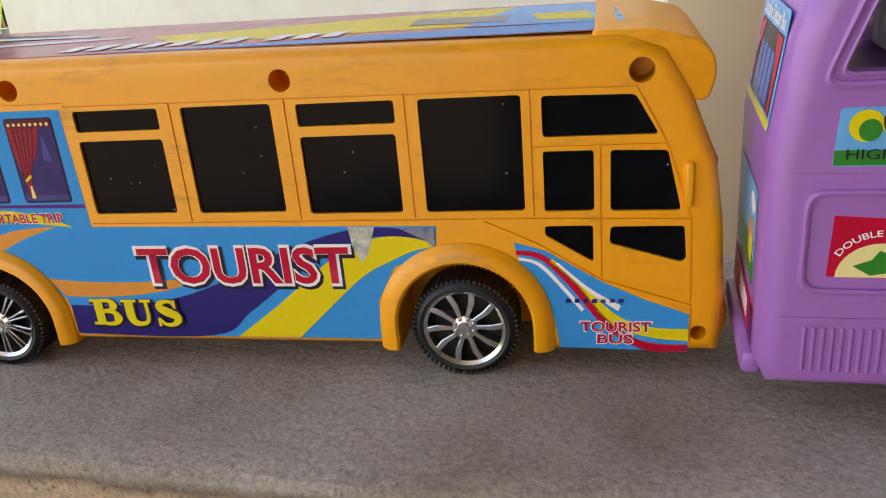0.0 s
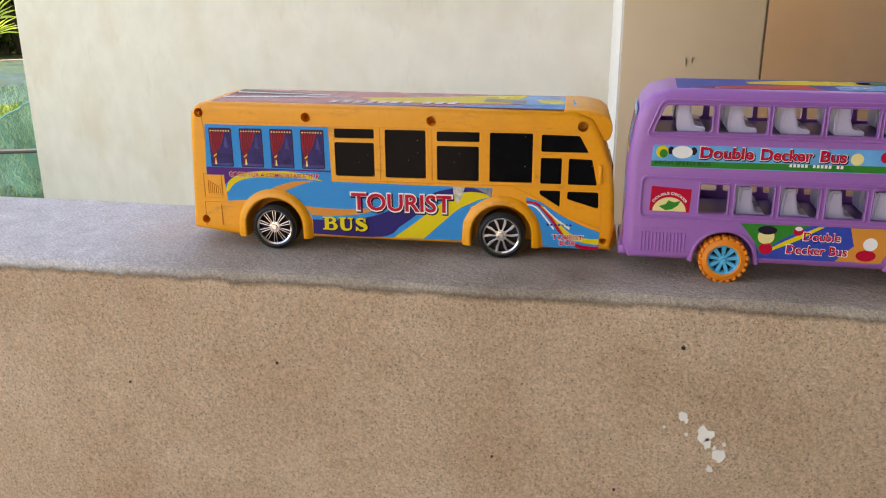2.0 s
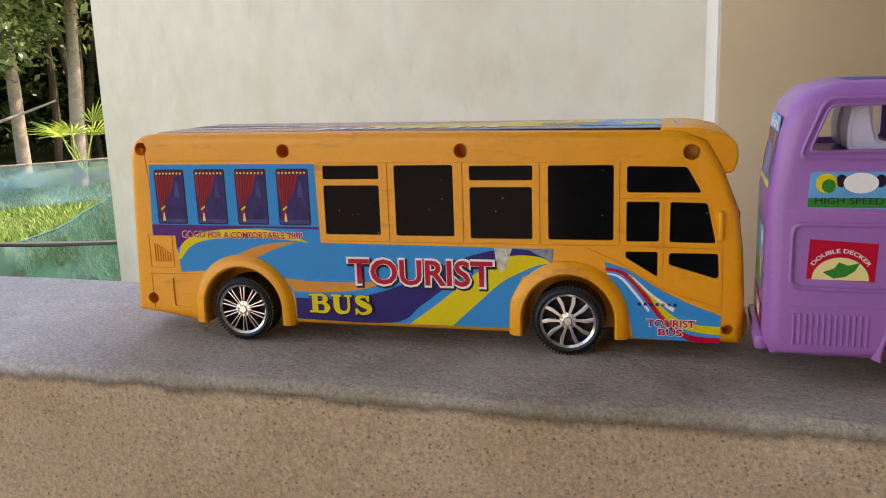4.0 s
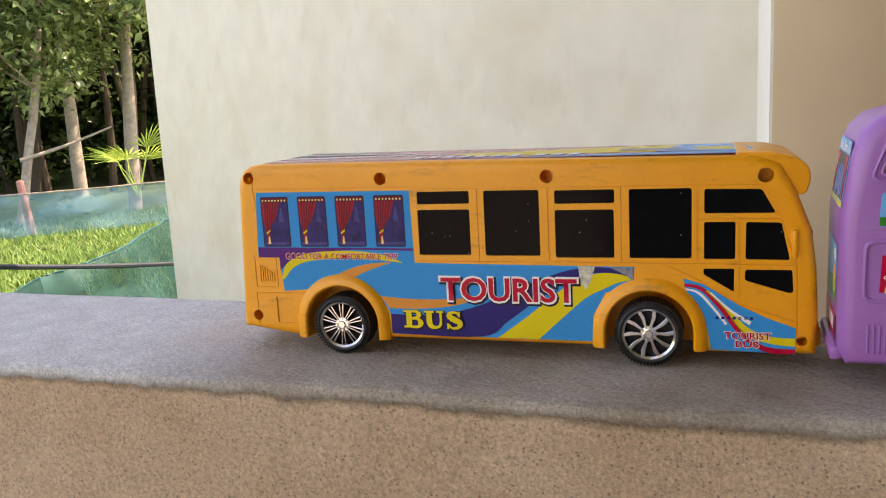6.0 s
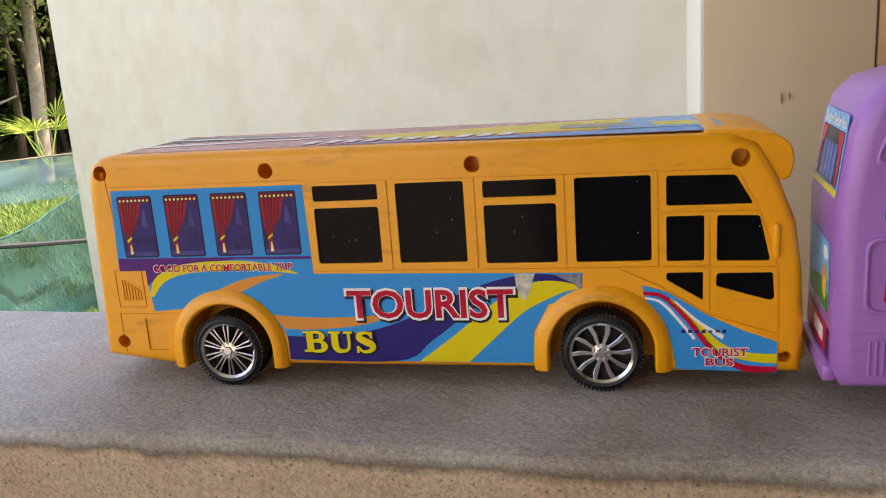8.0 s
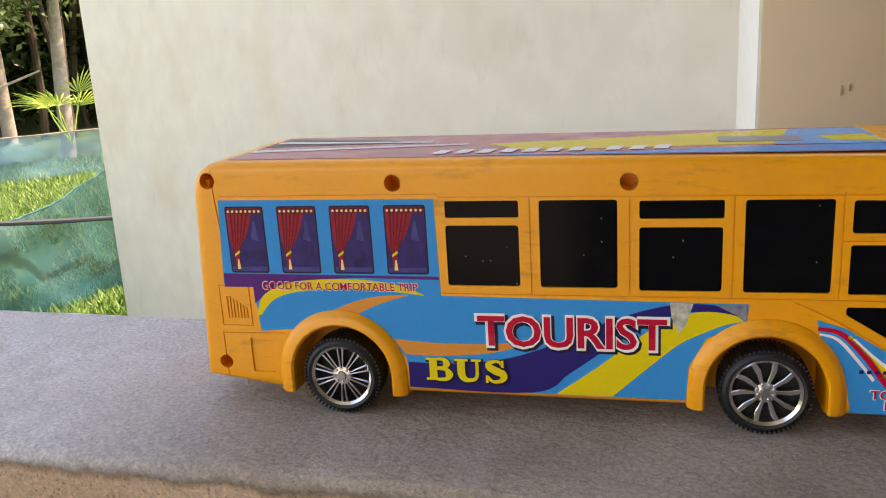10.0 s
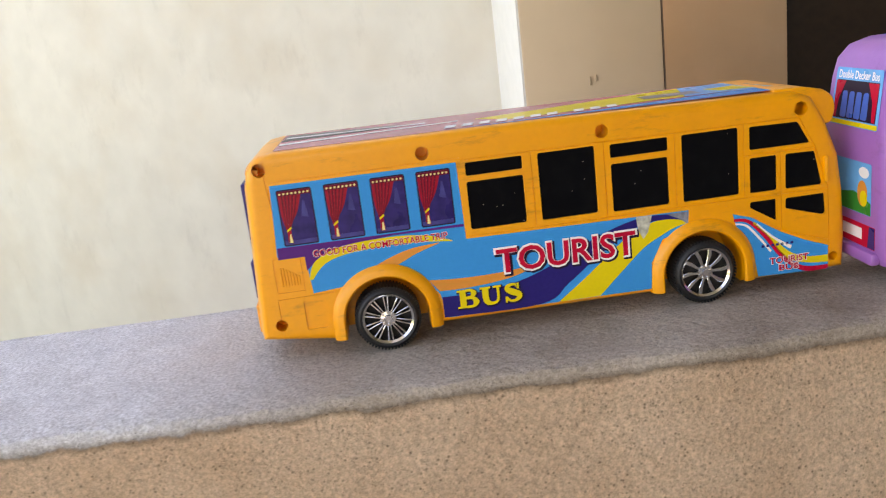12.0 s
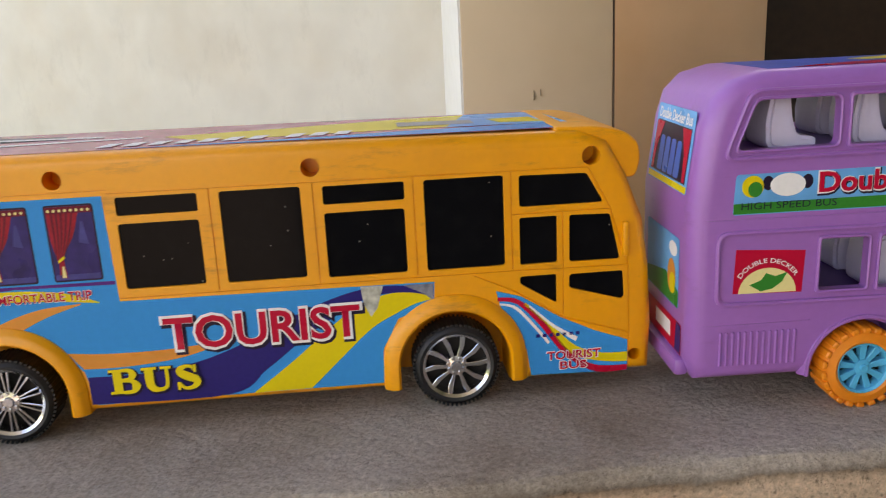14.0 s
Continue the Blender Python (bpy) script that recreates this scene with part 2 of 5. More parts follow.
def parapet_material():
    """Grey cement capping over coarse tan plaster, with dark pores."""
    m = bpy.data.materials.new("parapet_cement")
    m.use_nodes = True
    n, l = m.node_tree.nodes, m.node_tree.links
    b = n["Principled BSDF"]
    b.inputs["Roughness"].default_value = 0.88
    co, sep = n.new("ShaderNodeTexCoord"), n.new("ShaderNodeSeparateXYZ")
    l.new(co.outputs["Object"], sep.inputs[0])

    def tex(scale, detail, rough=0.55):
        t = n.new("ShaderNodeTexNoise")
        t.inputs["Scale"].default_value, t.inputs["Detail"].default_value, t.inputs["Roughness"].default_value = scale, detail, rough
        l.new(co.outputs["Object"], t.inputs["Vector"])
        return t

    def ramp(src, a, b_, ca, cb):
        r = n.new("ShaderNodeValToRGB")
        r.color_ramp.elements[0].position, r.color_ramp.elements[1].position = a, b_
        r.color_ramp.elements[0].color, r.color_ramp.elements[1].color = (*ca, 1), (*cb, 1)
        l.new(src, r.inputs[0])
        return r.outputs[0]

    def blend(kind, fac, a, c):
        x = n.new("ShaderNodeMixRGB")
        x.blend_type = kind
        if fac is None:
            x.inputs[0].default_value = 1.0
        else:
            l.new(fac, x.inputs[0])
        l.new(a, x.inputs[1])
        l.new(c, x.inputs[2])
        return x.outputs[0]

    grit, blot, edge = tex(430, 6, 0.78), tex(9, 6, 0.65), tex(34, 8, 0.7)
    # sky light painted pale on the open end, bus shade and dust brown beyond
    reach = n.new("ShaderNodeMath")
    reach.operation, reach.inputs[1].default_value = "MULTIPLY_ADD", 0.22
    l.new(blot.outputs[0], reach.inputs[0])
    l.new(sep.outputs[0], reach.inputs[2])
    dust_shade = n.new("ShaderNodeMapRange")
    dust_shade.inputs[1].default_value, dust_shade.inputs[2].default_value = -0.06, 0.10
    l.new(reach.outputs[0], dust_shade.inputs[0])
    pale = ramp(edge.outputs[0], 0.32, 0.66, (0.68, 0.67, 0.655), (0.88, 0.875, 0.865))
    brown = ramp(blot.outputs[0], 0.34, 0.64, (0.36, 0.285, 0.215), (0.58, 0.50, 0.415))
    grey = blend("MIX", dust_shade.outputs[0], pale, brown)
    tan = ramp(blot.outputs[0], 0.3, 0.7, (0.63, 0.425, 0.275), (0.79, 0.59, 0.42))
    # the cap's lower rim wanders
    m1 = n.new("ShaderNodeMath")
    m1.operation = "MULTIPLY_ADD"
    m1.inputs[1].default_value, m1.inputs[2].default_value = 0.012, -0.0150
    l.new(edge.outputs[0], m1.inputs[0])
    m2 = n.new("ShaderNodeMath")
    m2.operation = "SUBTRACT"
    l.new(sep.outputs[2], m2.inputs[0])
    l.new(m1.outputs[0], m2.inputs[1])
    rng = n.new("ShaderNodeMapRange")
    rng.inputs[1].default_value, rng.inputs[2].default_value = -0.0009, 0.0009
    l.new(m2.outputs[0], rng.inputs[0])
    pores = n.new("ShaderNodeTexVoronoi")
    pores.inputs["Scale"].default_value = 240
    l.new(co.outputs["Object"], pores.inputs["Vector"])
    tan = blend("MULTIPLY", None, tan, ramp(pores.outputs["Distance"], 0.06, 0.24, (0.42, 0.38, 0.34), (1, 1, 1)))
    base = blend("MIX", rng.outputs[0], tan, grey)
    # a dark line along the cap's joint
    m3 = n.new("ShaderNodeMath")
    m3.operation = "ABSOLUTE"
    l.new(m2.outputs[0], m3.inputs[0])
    base = blend("MULTIPLY", None, base, ramp(m3.outputs[0], 0.0004, 0.0028, (0.50, 0.46, 0.42), (1, 1, 1)))
    grains = ramp(grit.outputs[0], 0.36, 0.64, (0.74, 0.71, 0.68), (1.28, 1.28, 1.28))
    base = blend("MULTIPLY", None, base, grains)
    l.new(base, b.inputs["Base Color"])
    bp = n.new("ShaderNodeBump")
    bp.inputs["Strength"].default_value, bp.inputs["Distance"].default_value = 1.0, 0.0026
    l.new(grit.outputs[0], bp.inputs["Height"])
    bp2 = n.new("ShaderNodeBump")
    bp2.inputs["Strength"].default_value, bp2.inputs["Distance"].default_value = 0.6, 0.003
    l.new(edge.outputs[0], bp2.inputs["Height"])
    l.new(bp.outputs[0], bp2.inputs["Normal"])
    bp3 = n.new("ShaderNodeBump")
    bp3.inputs["Strength"].default_value, bp3.inputs["Distance"].default_value = 0.8, 0.0045
    l.new(tex(120, 4, 0.6).outputs[0], bp3.inputs["Height"])
    l.new(bp2.outputs[0], bp3.inputs["Normal"])
    l.new(bp3.outputs[0], b.inputs["Normal"])
    return m


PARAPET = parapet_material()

# ---- mesh helpers ----


def part(name, bm, mat, parent=None, label="", smooth=True):
    """Links a bmesh as one mesh object under a thing or a part."""
    me = bpy.data.meshes.new(name)
    bm.normal_update()
    bm.to_mesh(me)
    bm.free()
    me.materials.append(mat)
    if smooth:
        for p in me.polygons:
            p.use_smooth = True
        me.set_sharp_from_angle(angle=radians(35))
    ob = new(name, me)
    if parent:
        ob.parent = parent
    return tagged(ob, label)


def thing(name, m, label, category, group="", kind=""):
    ob = new(name)
    ob.empty_display_size = 0.02
    ob.matrix_world = m
    return tagged(ob, label, category, group, kind)


def box(bm, x0, x1, y0, y1, z0, z1, bevel=0.0, seg=2):
    r = bmesh.ops.create_cube(bm, size=1.0)
    bmesh.ops.transform(bm, verts=r["verts"], matrix=Matrix.Translation(((x0 + x1) / 2, (y0 + y1) / 2, (z0 + z1) / 2)) @ Matrix.Diagonal((x1 - x0, y1 - y0, z1 - z0, 1)))
    if bevel:
        es = list({e for v in r["verts"] for e in v.link_edges})
        bmesh.ops.bevel(bm, geom=es, offset=bevel, segments=seg, affect="EDGES", profile=0.5)
    return bm


def box_ob(name, dims, mat, bevel=0.0, **tags):
    ob = part(name, box(bmesh.new(), *dims, bevel), mat)
    return tagged(ob, **tags)


def prism(bm, pts, y0, y1):
    """A solid from an outline in x and z, between two depths."""
    a = [bm.verts.new((x, y0, z)) for x, z in pts]
    b = [bm.verts.new((x, y1, z)) for x, z in pts]
    k = len(pts)
    fs = [bm.faces.new(a), bm.faces.new(b[::-1])]
    for i in range(k):
        fs.append(bm.faces.new((a[i], b[i], b[(i + 1) % k], a[(i + 1) % k])))
    bmesh.ops.recalc_face_normals(bm, faces=fs)
    return a, b


def rounded(pts, r, seg=4):
    """An outline with its corners rounded."""
    out, k = [], len(pts)
    for i in range(k):
        p, a, b = Vector(pts[i]), Vector(pts[i - 1]), Vector(pts[(i + 1) % k])
        d = min(r, (a - p).length * 0.45, (b - p).length * 0.45)
        s, e = p + (a - p).normalized() * d, p + (b - p).normalized() * d
        for j in range(seg + 1):
            u = j / seg
            q = s * (1 - u) ** 2 + p * 2 * u * (1 - u) + e * u * u
            out.append((q.x, q.y))
    return out


def rect(x0, x1, z0, z1, r=0.0):
    pts = [(x0, z0), (x1, z0), (x1, z1), (x0, z1)]
    return rounded(pts, r) if r else pts


def spline(pts, seg=6):
    """A smooth line through control points."""
    out = []
    for i in range(len(pts) - 1):
        p0, p1, p2, p3 = (Vector(pts[max(0, min(len(pts) - 1, i + k))]) for k in (-1, 0, 1, 2))
        for j in range(seg):
            t = j / seg
            q = 0.5 * (2 * p1 + (p2 - p0) * t + (2 * p0 - 5 * p1 + 4 * p2 - p3) * t * t + (3 * p1 - p0 - 3 * p2 + p3) * t ** 3)
            out.append((q.x, q.y))
    return out + [tuple(pts[-1])]


def mm(pts):
    return [(x * 0.001, z * 0.001) for x, z in pts]


def sheet(bm, pts, y, thick=0.00008):
    """A thin sticker layer facing -y whose front lies at depth y."""
    prism(bm, pts, y, y + thick)
    return bm


def band(up, down):
    """The outline between two smooth lines."""
    return spline(mm(up)) + spline(mm(down))[::-1]


def cut(ob, cutter):
    """Carves a closed mesh out of an object."""
    me = bpy.data.meshes.new("cutter")
    cutter.to_mesh(me)
    cutter.free()
    tool = new("cutter", me)
    tool.parent = ob.parent
    mod = ob.modifiers.new("carve", "BOOLEAN")
    mod.operation, mod.object, mod.solver, mod.use_self = "DIFFERENCE", tool, "EXACT", True
    bpy.context.view_layer.update()
    done = bpy.data.meshes.new_from_object(ob.evaluated_get(bpy.context.evaluated_depsgraph_get()))
    ob.modifiers.clear()
    old, nm = ob.data, ob.data.name
    ob.data = done
    bpy.data.objects.remove(tool)
    bpy.data.meshes.remove(old)
    done.name = nm
    for p in done.polygons:
        p.use_smooth = True
    done.set_sharp_from_angle(angle=radians(35))


def cyl(bm, x, z, r, y0, y1, seg=32):
    prism(bm, [(x + r * math.cos(2 * math.pi * i / seg), z + r * math.sin(2 * math.pi * i / seg)) for i in range(seg)], y0, y1)


def lathe(bm, profile, seg=48):
    """Turns an outline of (radius, depth) about the y axis."""
    rings = [[bm.verts.new((r * math.cos(2 * math.pi * i / seg), y, r * math.sin(2 * math.pi * i / seg))) for i in range(seg)] for r, y in profile]
    for a, b in zip(rings, rings[1:]):
        for i in range(seg):
            bm.faces.new((a[i], a[(i + 1) % seg], b[(i + 1) % seg], b[i]))
    bmesh.ops.recalc_face_normals(bm, faces=bm.faces[:])
    return bm


def groove(bm, pts, w=0.0006, depth=0.0006):
    """Cutters for a thin joint line on the side at depth 0."""
    for (x0, z0), (x1, z1) in zip(pts, pts[1:]):
        d = Vector((x1 - x0, z1 - z0)).normalized()
        s = Vector((-d.y, d.x)) * w / 2
        e = d * w / 2
        prism(bm, [(x0 - e.x - s.x, z0 - e.y - s.y), (x1 + e.x - s.x, z1 + e.y - s.y), (x1 + e.x + s.x, z1 + e.y + s.y), (x0 - e.x + s.x, z0 - e.y + s.y)], -0.003, depth)


def lettering(text, x0, x1, z0, z1, y, spread=0.0, bold=0.0, arc=None):
    """A bmesh of flat letters fitted into a field, facing -y at depth y."""
    cu = bpy.data.curves.new("letters", "FONT")
    cu.body, cu.offset, cu.resolution_u, cu.extrude = text, bold, 3, 0.0
    ob = new("letters", cu)
    bpy.context.view_layer.update()
    me = bpy.data.meshes.new_from_object(ob.evaluated_get(bpy.context.evaluated_depsgraph_get()))
    bpy.data.objects.remove(ob)
    bpy.data.curves.remove(cu)
    bm = bmesh.new()
    bm.from_mesh(me)
    bpy.data.meshes.remove(me)
    xs, ys = [v.co.x for v in bm.verts], [v.co.y for v in bm.verts]
    a, b, c, d = min(xs), max(xs), min(ys), max(ys)
    for v in bm.verts:
        u, w = (v.co.x - a) / (b - a), (v.co.y - c) / (d - c)
        x, z = x0 - spread + u * (x1 - x0 + 2 * spread), z0 - spread + w * (z1 - z0 + 2 * spread)
        if arc:
            cx, cz, radius = arc
            ang = (x - cx) / radius
            x, z = cx + (radius + z - z0) * math.sin(ang), cz + (radius + z - z0) * math.cos(ang)
        v.co = (x, y, z)
    return bm


# ---- the setting ----
# parapet with an uneven cement cap
def parapet():
    bm = bmesh.new()
    prof = [(-0.062, -1.43), (-0.062, -0.40), (-0.062, -0.20), (-0.062, -0.12), (-0.062, -0.06), (-0.0618, -0.03), (-0.0616, -0.012), (-0.0608, -0.0048), (-0.0585, -0.0016), (-0.0545, -0.0003), (-0.047, 0.0),
            (-0.03, 0.0), (0.0, 0.0), (0.05, 0.0), (0.10, 0.0), (0.122, -0.001), (0.130, -0.006), (0.133, -0.02), (0.133, -1.43)]
    xs = [-1.62 + 0.008 * i for i in range(0, 460)]
    rows = []
    for x in xs:
        row = []
        for y, z in prof:
            n1 = noise.noise(Vector((x * 9, y * 9, z * 9)))
            n2 = noise.noise(Vector((x * 45, y * 45 + 3, z * 45)))
            near = max(0.0, 1 - abs(z + 0.006) / 0.05) if y < -0.02 else 0.2
            row.append(bm.verts.new((x, y + (0.0035 * n1 + 0.0012 * n2) * (0.3 + near), z + (0.0012 * n1 + 0.0006 * n2) * (1 if y < -0.04 else 0.15))))
        rows.append(row)
    for a, b in zip(rows, rows[1:]):
        for i in range(len(prof) - 1):
            bm.faces.new((a[i], b[i], b[i + 1], a[i + 1]))
    for row in (rows[0], rows[-1]):
        bm.faces.new(row)
    bmesh.ops.recalc_face_normals(bm, faces=bm.faces[:])
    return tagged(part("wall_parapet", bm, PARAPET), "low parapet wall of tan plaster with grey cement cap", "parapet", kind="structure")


wall_low = parapet()


def blob(bm, x, z, r, seed, squash=1.0):
    rnd = random.Random(seed)
    pts = []
    for i in range(14):
        a, q = 2 * math.pi * i / 14, r * rnd.uniform(0.55, 1.15)
        pts.append((x + q * math.cos(a), z + q * math.sin(a) * squash))
    prism(bm, pts, -0.0012, 0.002)


splash = bmesh.new()
for i, (x, z, r) in enumerate(((0.348, -0.097, 0.0035), (0.351, -0.101, 0.002), (0.366, -0.112, 0.0065), (0.368, -0.119, 0.004), (0.379, -0.129, 0.006), (0.374, -0.123, 0.0015), (0.352, -0.113, 0.0015), (0.372, -0.142, 0.003), (0.335, -0.108, 0.0013), (0.381, -0.119, 0.0018))):
    blob(splash, x, z, r, i, 1.3)
paint = part("paint_stain", splash, LIT_PAINT, wall_low, "dried white paint splashes", smooth=False)
paint.location.y = -0.062

marks = bmesh.new()
for i, (x, z, r) in enumerate(((0.344, -0.040, 0.0016), (0.018, -0.080, 0.0012), (0.20, -0.15, 0.001), (-0.12, -0.11, 0.001), (0.30, -0.17, 0.0011))):
    blob(marks, x, z, r, 60 + i)
dark_marks = part("pit", marks, SHADE_PIT, wall_low, "small dark pits in the plaster", smooth=False)
dark_marks.location.y = -0.0622
box_ob("floor", (-0.9, 4.0, -2.6, 3.6, -0.92, -0.80), FLOOR, label="grey cement porch floor", category="floor", kind="structure")
base = box_ob("plinth", (-0.88, 3.98, -2.58, 3.58, -1.45, -0.922), FLOOR, label="grey cement plinth under the porch", category="plinth", kind="structure")


def slanted_wall(name, p, q, thick, z0, z1, mat, label, lean=0.0):
    """A wall whose face runs from p to q in plan."""
    d = Vector((q[0] - p[0], q[1] - p[1]))
    back = Vector((-d.y, d.x)).normalized() * thick
    bm = bmesh.new()
    pts = [p, q, (q[0] + back.x, q[1] + back.y), (p[0] + back.x, p[1] + back.y)]
    lo, hi = [[bm.verts.new((v[0] + (lean * z if k in (0, 3) else 0), v[1], z)) for k, v in enumerate(pts)] for z in (z0, z1)]
    for i in range(4):
        bm.faces.new((lo[i], lo[(i + 1) % 4], hi[(i + 1) % 4], hi[i]))
    bm.faces.new(lo[::-1])
    bm.faces.new(hi)
    bmesh.ops.bevel(bm, geom=bm.edges[:], offset=0.006, segments=2, affect="EDGES", profile=0.5)
    return tagged(part(name, bm, mat), label, "wall", kind="structure")


wall_back = slanted_wall("wall_back", (-2.907, 3.562), (0.332, 1.741), 0.15, -1.42, 1.75, WALL, "cream painted plaster house wall with faint stains", 0.0111)
pier = slanted_wall("wall_pier", (0.3205, 1.463), (0.646, 1.448), 0.24, -0.8, 2.1, PIER, "tan painted board wall beside the doorway")
# side light on this return is put into its whiter colour
slanted_wall("wall_return", (0.2985, 1.753), (0.3165, 1.466), 0.006, -0.8, 1.3, LIT_PAINT, "return of the wall, whitened for the light on it")
scratch = bmesh.new()
box(scratch, 0.4725, 0.4742, 1.4505, 1.462, 0.010, 0.030, 0.0005)
box(scratch, 0.4873, 0.4886, 1.4500, 1.462, 0.018, 0.032, 0.0004)
part("nail_mark", scratch, MARK, pier, "two short scratches in the paint")
seam = box_ob("seam", (0.6467, 0.6489, 1.4475, 1.4560, -0.8, 2.1), SEAM, label="dark edge strip at the end of the tan wall", category="joint", kind="structure")
slanted_wall("wall_far", (0.50, 2.786), (1.577, 2.786), 0.12, -0.8, 2.1, PIER, "tan painted wall further back beside the dark doorway")
# dark panel puts the shade of the open doorway into colour
box_ob("doorway_dark", (1.58, 2.398, 2.93, 2.97, -0.8, 2.1), SHADE_PIT, label="dark brown panel standing in for the shaded doorway", category="door", kind="structure")
# two unseen walls, added to hold off sun and sky light
box_ob("added_wall_right", (2.4, 2.5, -2.6, 3.6, -0.8, 3.4), ROOM, label="unseen dark side wall added to block the sun", category="wall", kind="structure")
box_ob("added_wall_behind", (0.0, 2.398, -2.6, -2.5, -0.8, 1.998), CEIL, label="unseen plain wall added to limit light from behind", category="wall", kind="structure")
# unseen ceilings whose edges set how much sky reaches the parapet
box_ob("added_ceiling_side", (0.12, 2.398, 0.024, 1.42, 2.0, 2.1), CEIL, label="unseen plain ceiling added to darken the right side", category="ceiling", kind="structure")
box_ob("added_ceiling_left", (-1.9, -0.13, -2.6, -1.5, 2.0, 2.1), CEIL, label="plain porch ceiling, unseen, cut to shape the light", category="ceiling", kind="structure")
box_ob("ceiling", (-0.126, 2.398, -2.6, 0.02, 2.0, 2.1), CEIL, label="plain porch ceiling, unseen, cut to shape the light", category="ceiling", kind="structure")

# pale slab out of view, added as a reflector for warm bounce
box_ob("pavement", (-8.0, 6.0, -14.0, -2.62, -1.46, -1.40), BOUNCE, label="unseen pale slab added to bounce light into the porch", category="pavement", kind="structure")

# ---- wheels ----


def wheel(parent, x, y, r, spokes, tyre_mat, hub_mat, rim_r, width, toy=False, z=None, single=False):
    """A wheel whose outer face looks to -y: tyre with treads, rim with spokes, hub."""
    z = r if z is None else z
    side = 1 if width > 0 else -1
    w = abs(width)
    bm = lathe(bmesh.new(), [(rim_r - 0.0005, 0.003), (rim_r, 0.0005), (rim_r + 0.0012, -0.0002), (r - 0.002, 0.0008), (r - 0.0005, 0.003), (r - 0.0003, w - 0.003), (r - 0.002, w), (rim_r, w), (rim_r - 0.0005, 0.003)])
    hub = new("wheel")
    hub.empty_display_size = 0.01
    hub.parent = parent
    hub.location = (x, y, z)
    hub.rotation_euler = (0, 0.35 * x * 40, 0 if side > 0 else math.pi)
    tyre = part("tyre", bm, tyre_mat, hub)
    k = 22 if toy else 60
    lug = None
    for i in range(k):
        if lug is None:
            dims = (-0.0017, 0.0017, 0.0, w, r - 0.002, r + 0.0003, 0.0006, 1) if toy else (-0.0005, 0.0005, 0.0009, w - 0.001, r - 0.0012, r - 0.00015)
            lug = part("tread_block", box(bmesh.new(), *dims), tyre_mat, hub)
            continue
        ob = new("tread_block", lug.data)
        ob.parent = hub
        ob.rotation_euler = (0, 2 * math.pi * i / k, 0)
    part("rim", lathe(bmesh.new(), [(rim_r * 0.86, 0.0045), (rim_r * 0.9, 0.0012), (rim_r * 0.985, 0.0002), (rim_r + 0.0002, 0.001), (rim_r, 0.006), (rim_r * 0.86, 0.006), (rim_r * 0.86, 0.0045)]), hub_mat, hub)
    # added dark disc that fills the gaps between the spokes
    part("gap_disc", lathe(bmesh.new(), [(0.0001, 0.0065), (rim_r * 0.95, 0.0065), (rim_r * 0.95, 0.009), (0.0001, 0.009)]), DARK, hub)
    for i in range(spokes):
        a = 2 * math.pi * i / spokes
        bm = bmesh.new()
        w0, w1 = 0.0011, 0.0017
        if single:
            prism(bm, [(-0.0008, rim_r * 0.25), (0.0008, rim_r * 0.25), (0.0018, rim_r * 0.66), (0.0011, rim_r * 0.92), (-0.0012, rim_r * 0.92), (-0.0006, rim_r * 0.62)], 0.001, 0.005)
        elif toy:
            prism(bm, [(-w0, rim_r * 0.2), (w0, rim_r * 0.2), (w1, rim_r * 0.92), (-w1, rim_r * 0.92)], 0.002, 0.006)
        else:
            for s in (-1, 1):
                prism(bm, [(s * 0.0006 - 0.0004, rim_r * 0.25), (s * 0.0006 + 0.0004, rim_r * 0.25), (s * 0.0013 + 0.00055, rim_r * 0.9), (s * 0.0013 - 0.00055, rim_r * 0.9)], 0.0012, 0.005)
        bmesh.ops.bevel(bm, geom=bm.edges[:], offset=0.0003, segments=1, affect="EDGES")
        bm.transform(Matrix.Rotation(a, 4, "Y"))
        part("spoke", bm, hub_mat, hub)
    part("hub_cap", lathe(bmesh.new(), [(0.0001, 0.0), (rim_r * 0.13, 0.0), (rim_r * 0.16, 0.001), (rim_r * 0.3, 0.0014), (rim_r * 0.33, 0.003), (rim_r * 0.33, 0.0065)], 24), hub_mat, hub)
    if not toy:
        for i in range(8):
            a = 2 * math.pi * i / 8
            bm = bmesh.new()
            cyl(bm, rim_r * 0.245 * math.cos(a), rim_r * 0.245 * math.sin(a), 0.0007, 0.0004, 0.002, 8)
            part("bolt", bm, hub_mat, hub)
    return hub


def arch(parent, x, z, r0, r1, mat, z_low, y_out=-0.0035, y_in=0.004):
    """A flared lip round a wheel opening, with straight feet."""
    bm = bmesh.new()
    prof = [(r0, y_in), (r0 + 0.0002, y_out + 0.001), (r0 + 0.0012, y_out), (r0 + 0.55 * (r1 - r0), y_out + 0.0002), (r1 - 0.0022, y_out + 0.0012), (r1 - 0.0006, y_out + 0.0028), (r1, y_in)]
    path = [(-1, 0, z_low)] + [(math.cos(math.pi - math.pi * i / 28), math.sin(math.pi * i / 28), None) for i in range(29)] + [(1, 0, z_low)]
    rings = []
    for cx, sz, low in path:
        rings.append([bm.verts.new((x + r * cx, y, (z + r * sz) if low is None else low)) for r, y in prof])
    for a, b in zip(rings, rings[1:]):
        for i in range(len(prof) - 1):
            bm.faces.new((a[i], a[i + 1], b[i + 1], b[i]))
    bm.faces.new(rings[0])
    bm.faces.new(rings[-1])
    bmesh.ops.recalc_face_normals(bm, faces=bm.faces[:])
    return part("wheel_arch", bm, mat, parent)


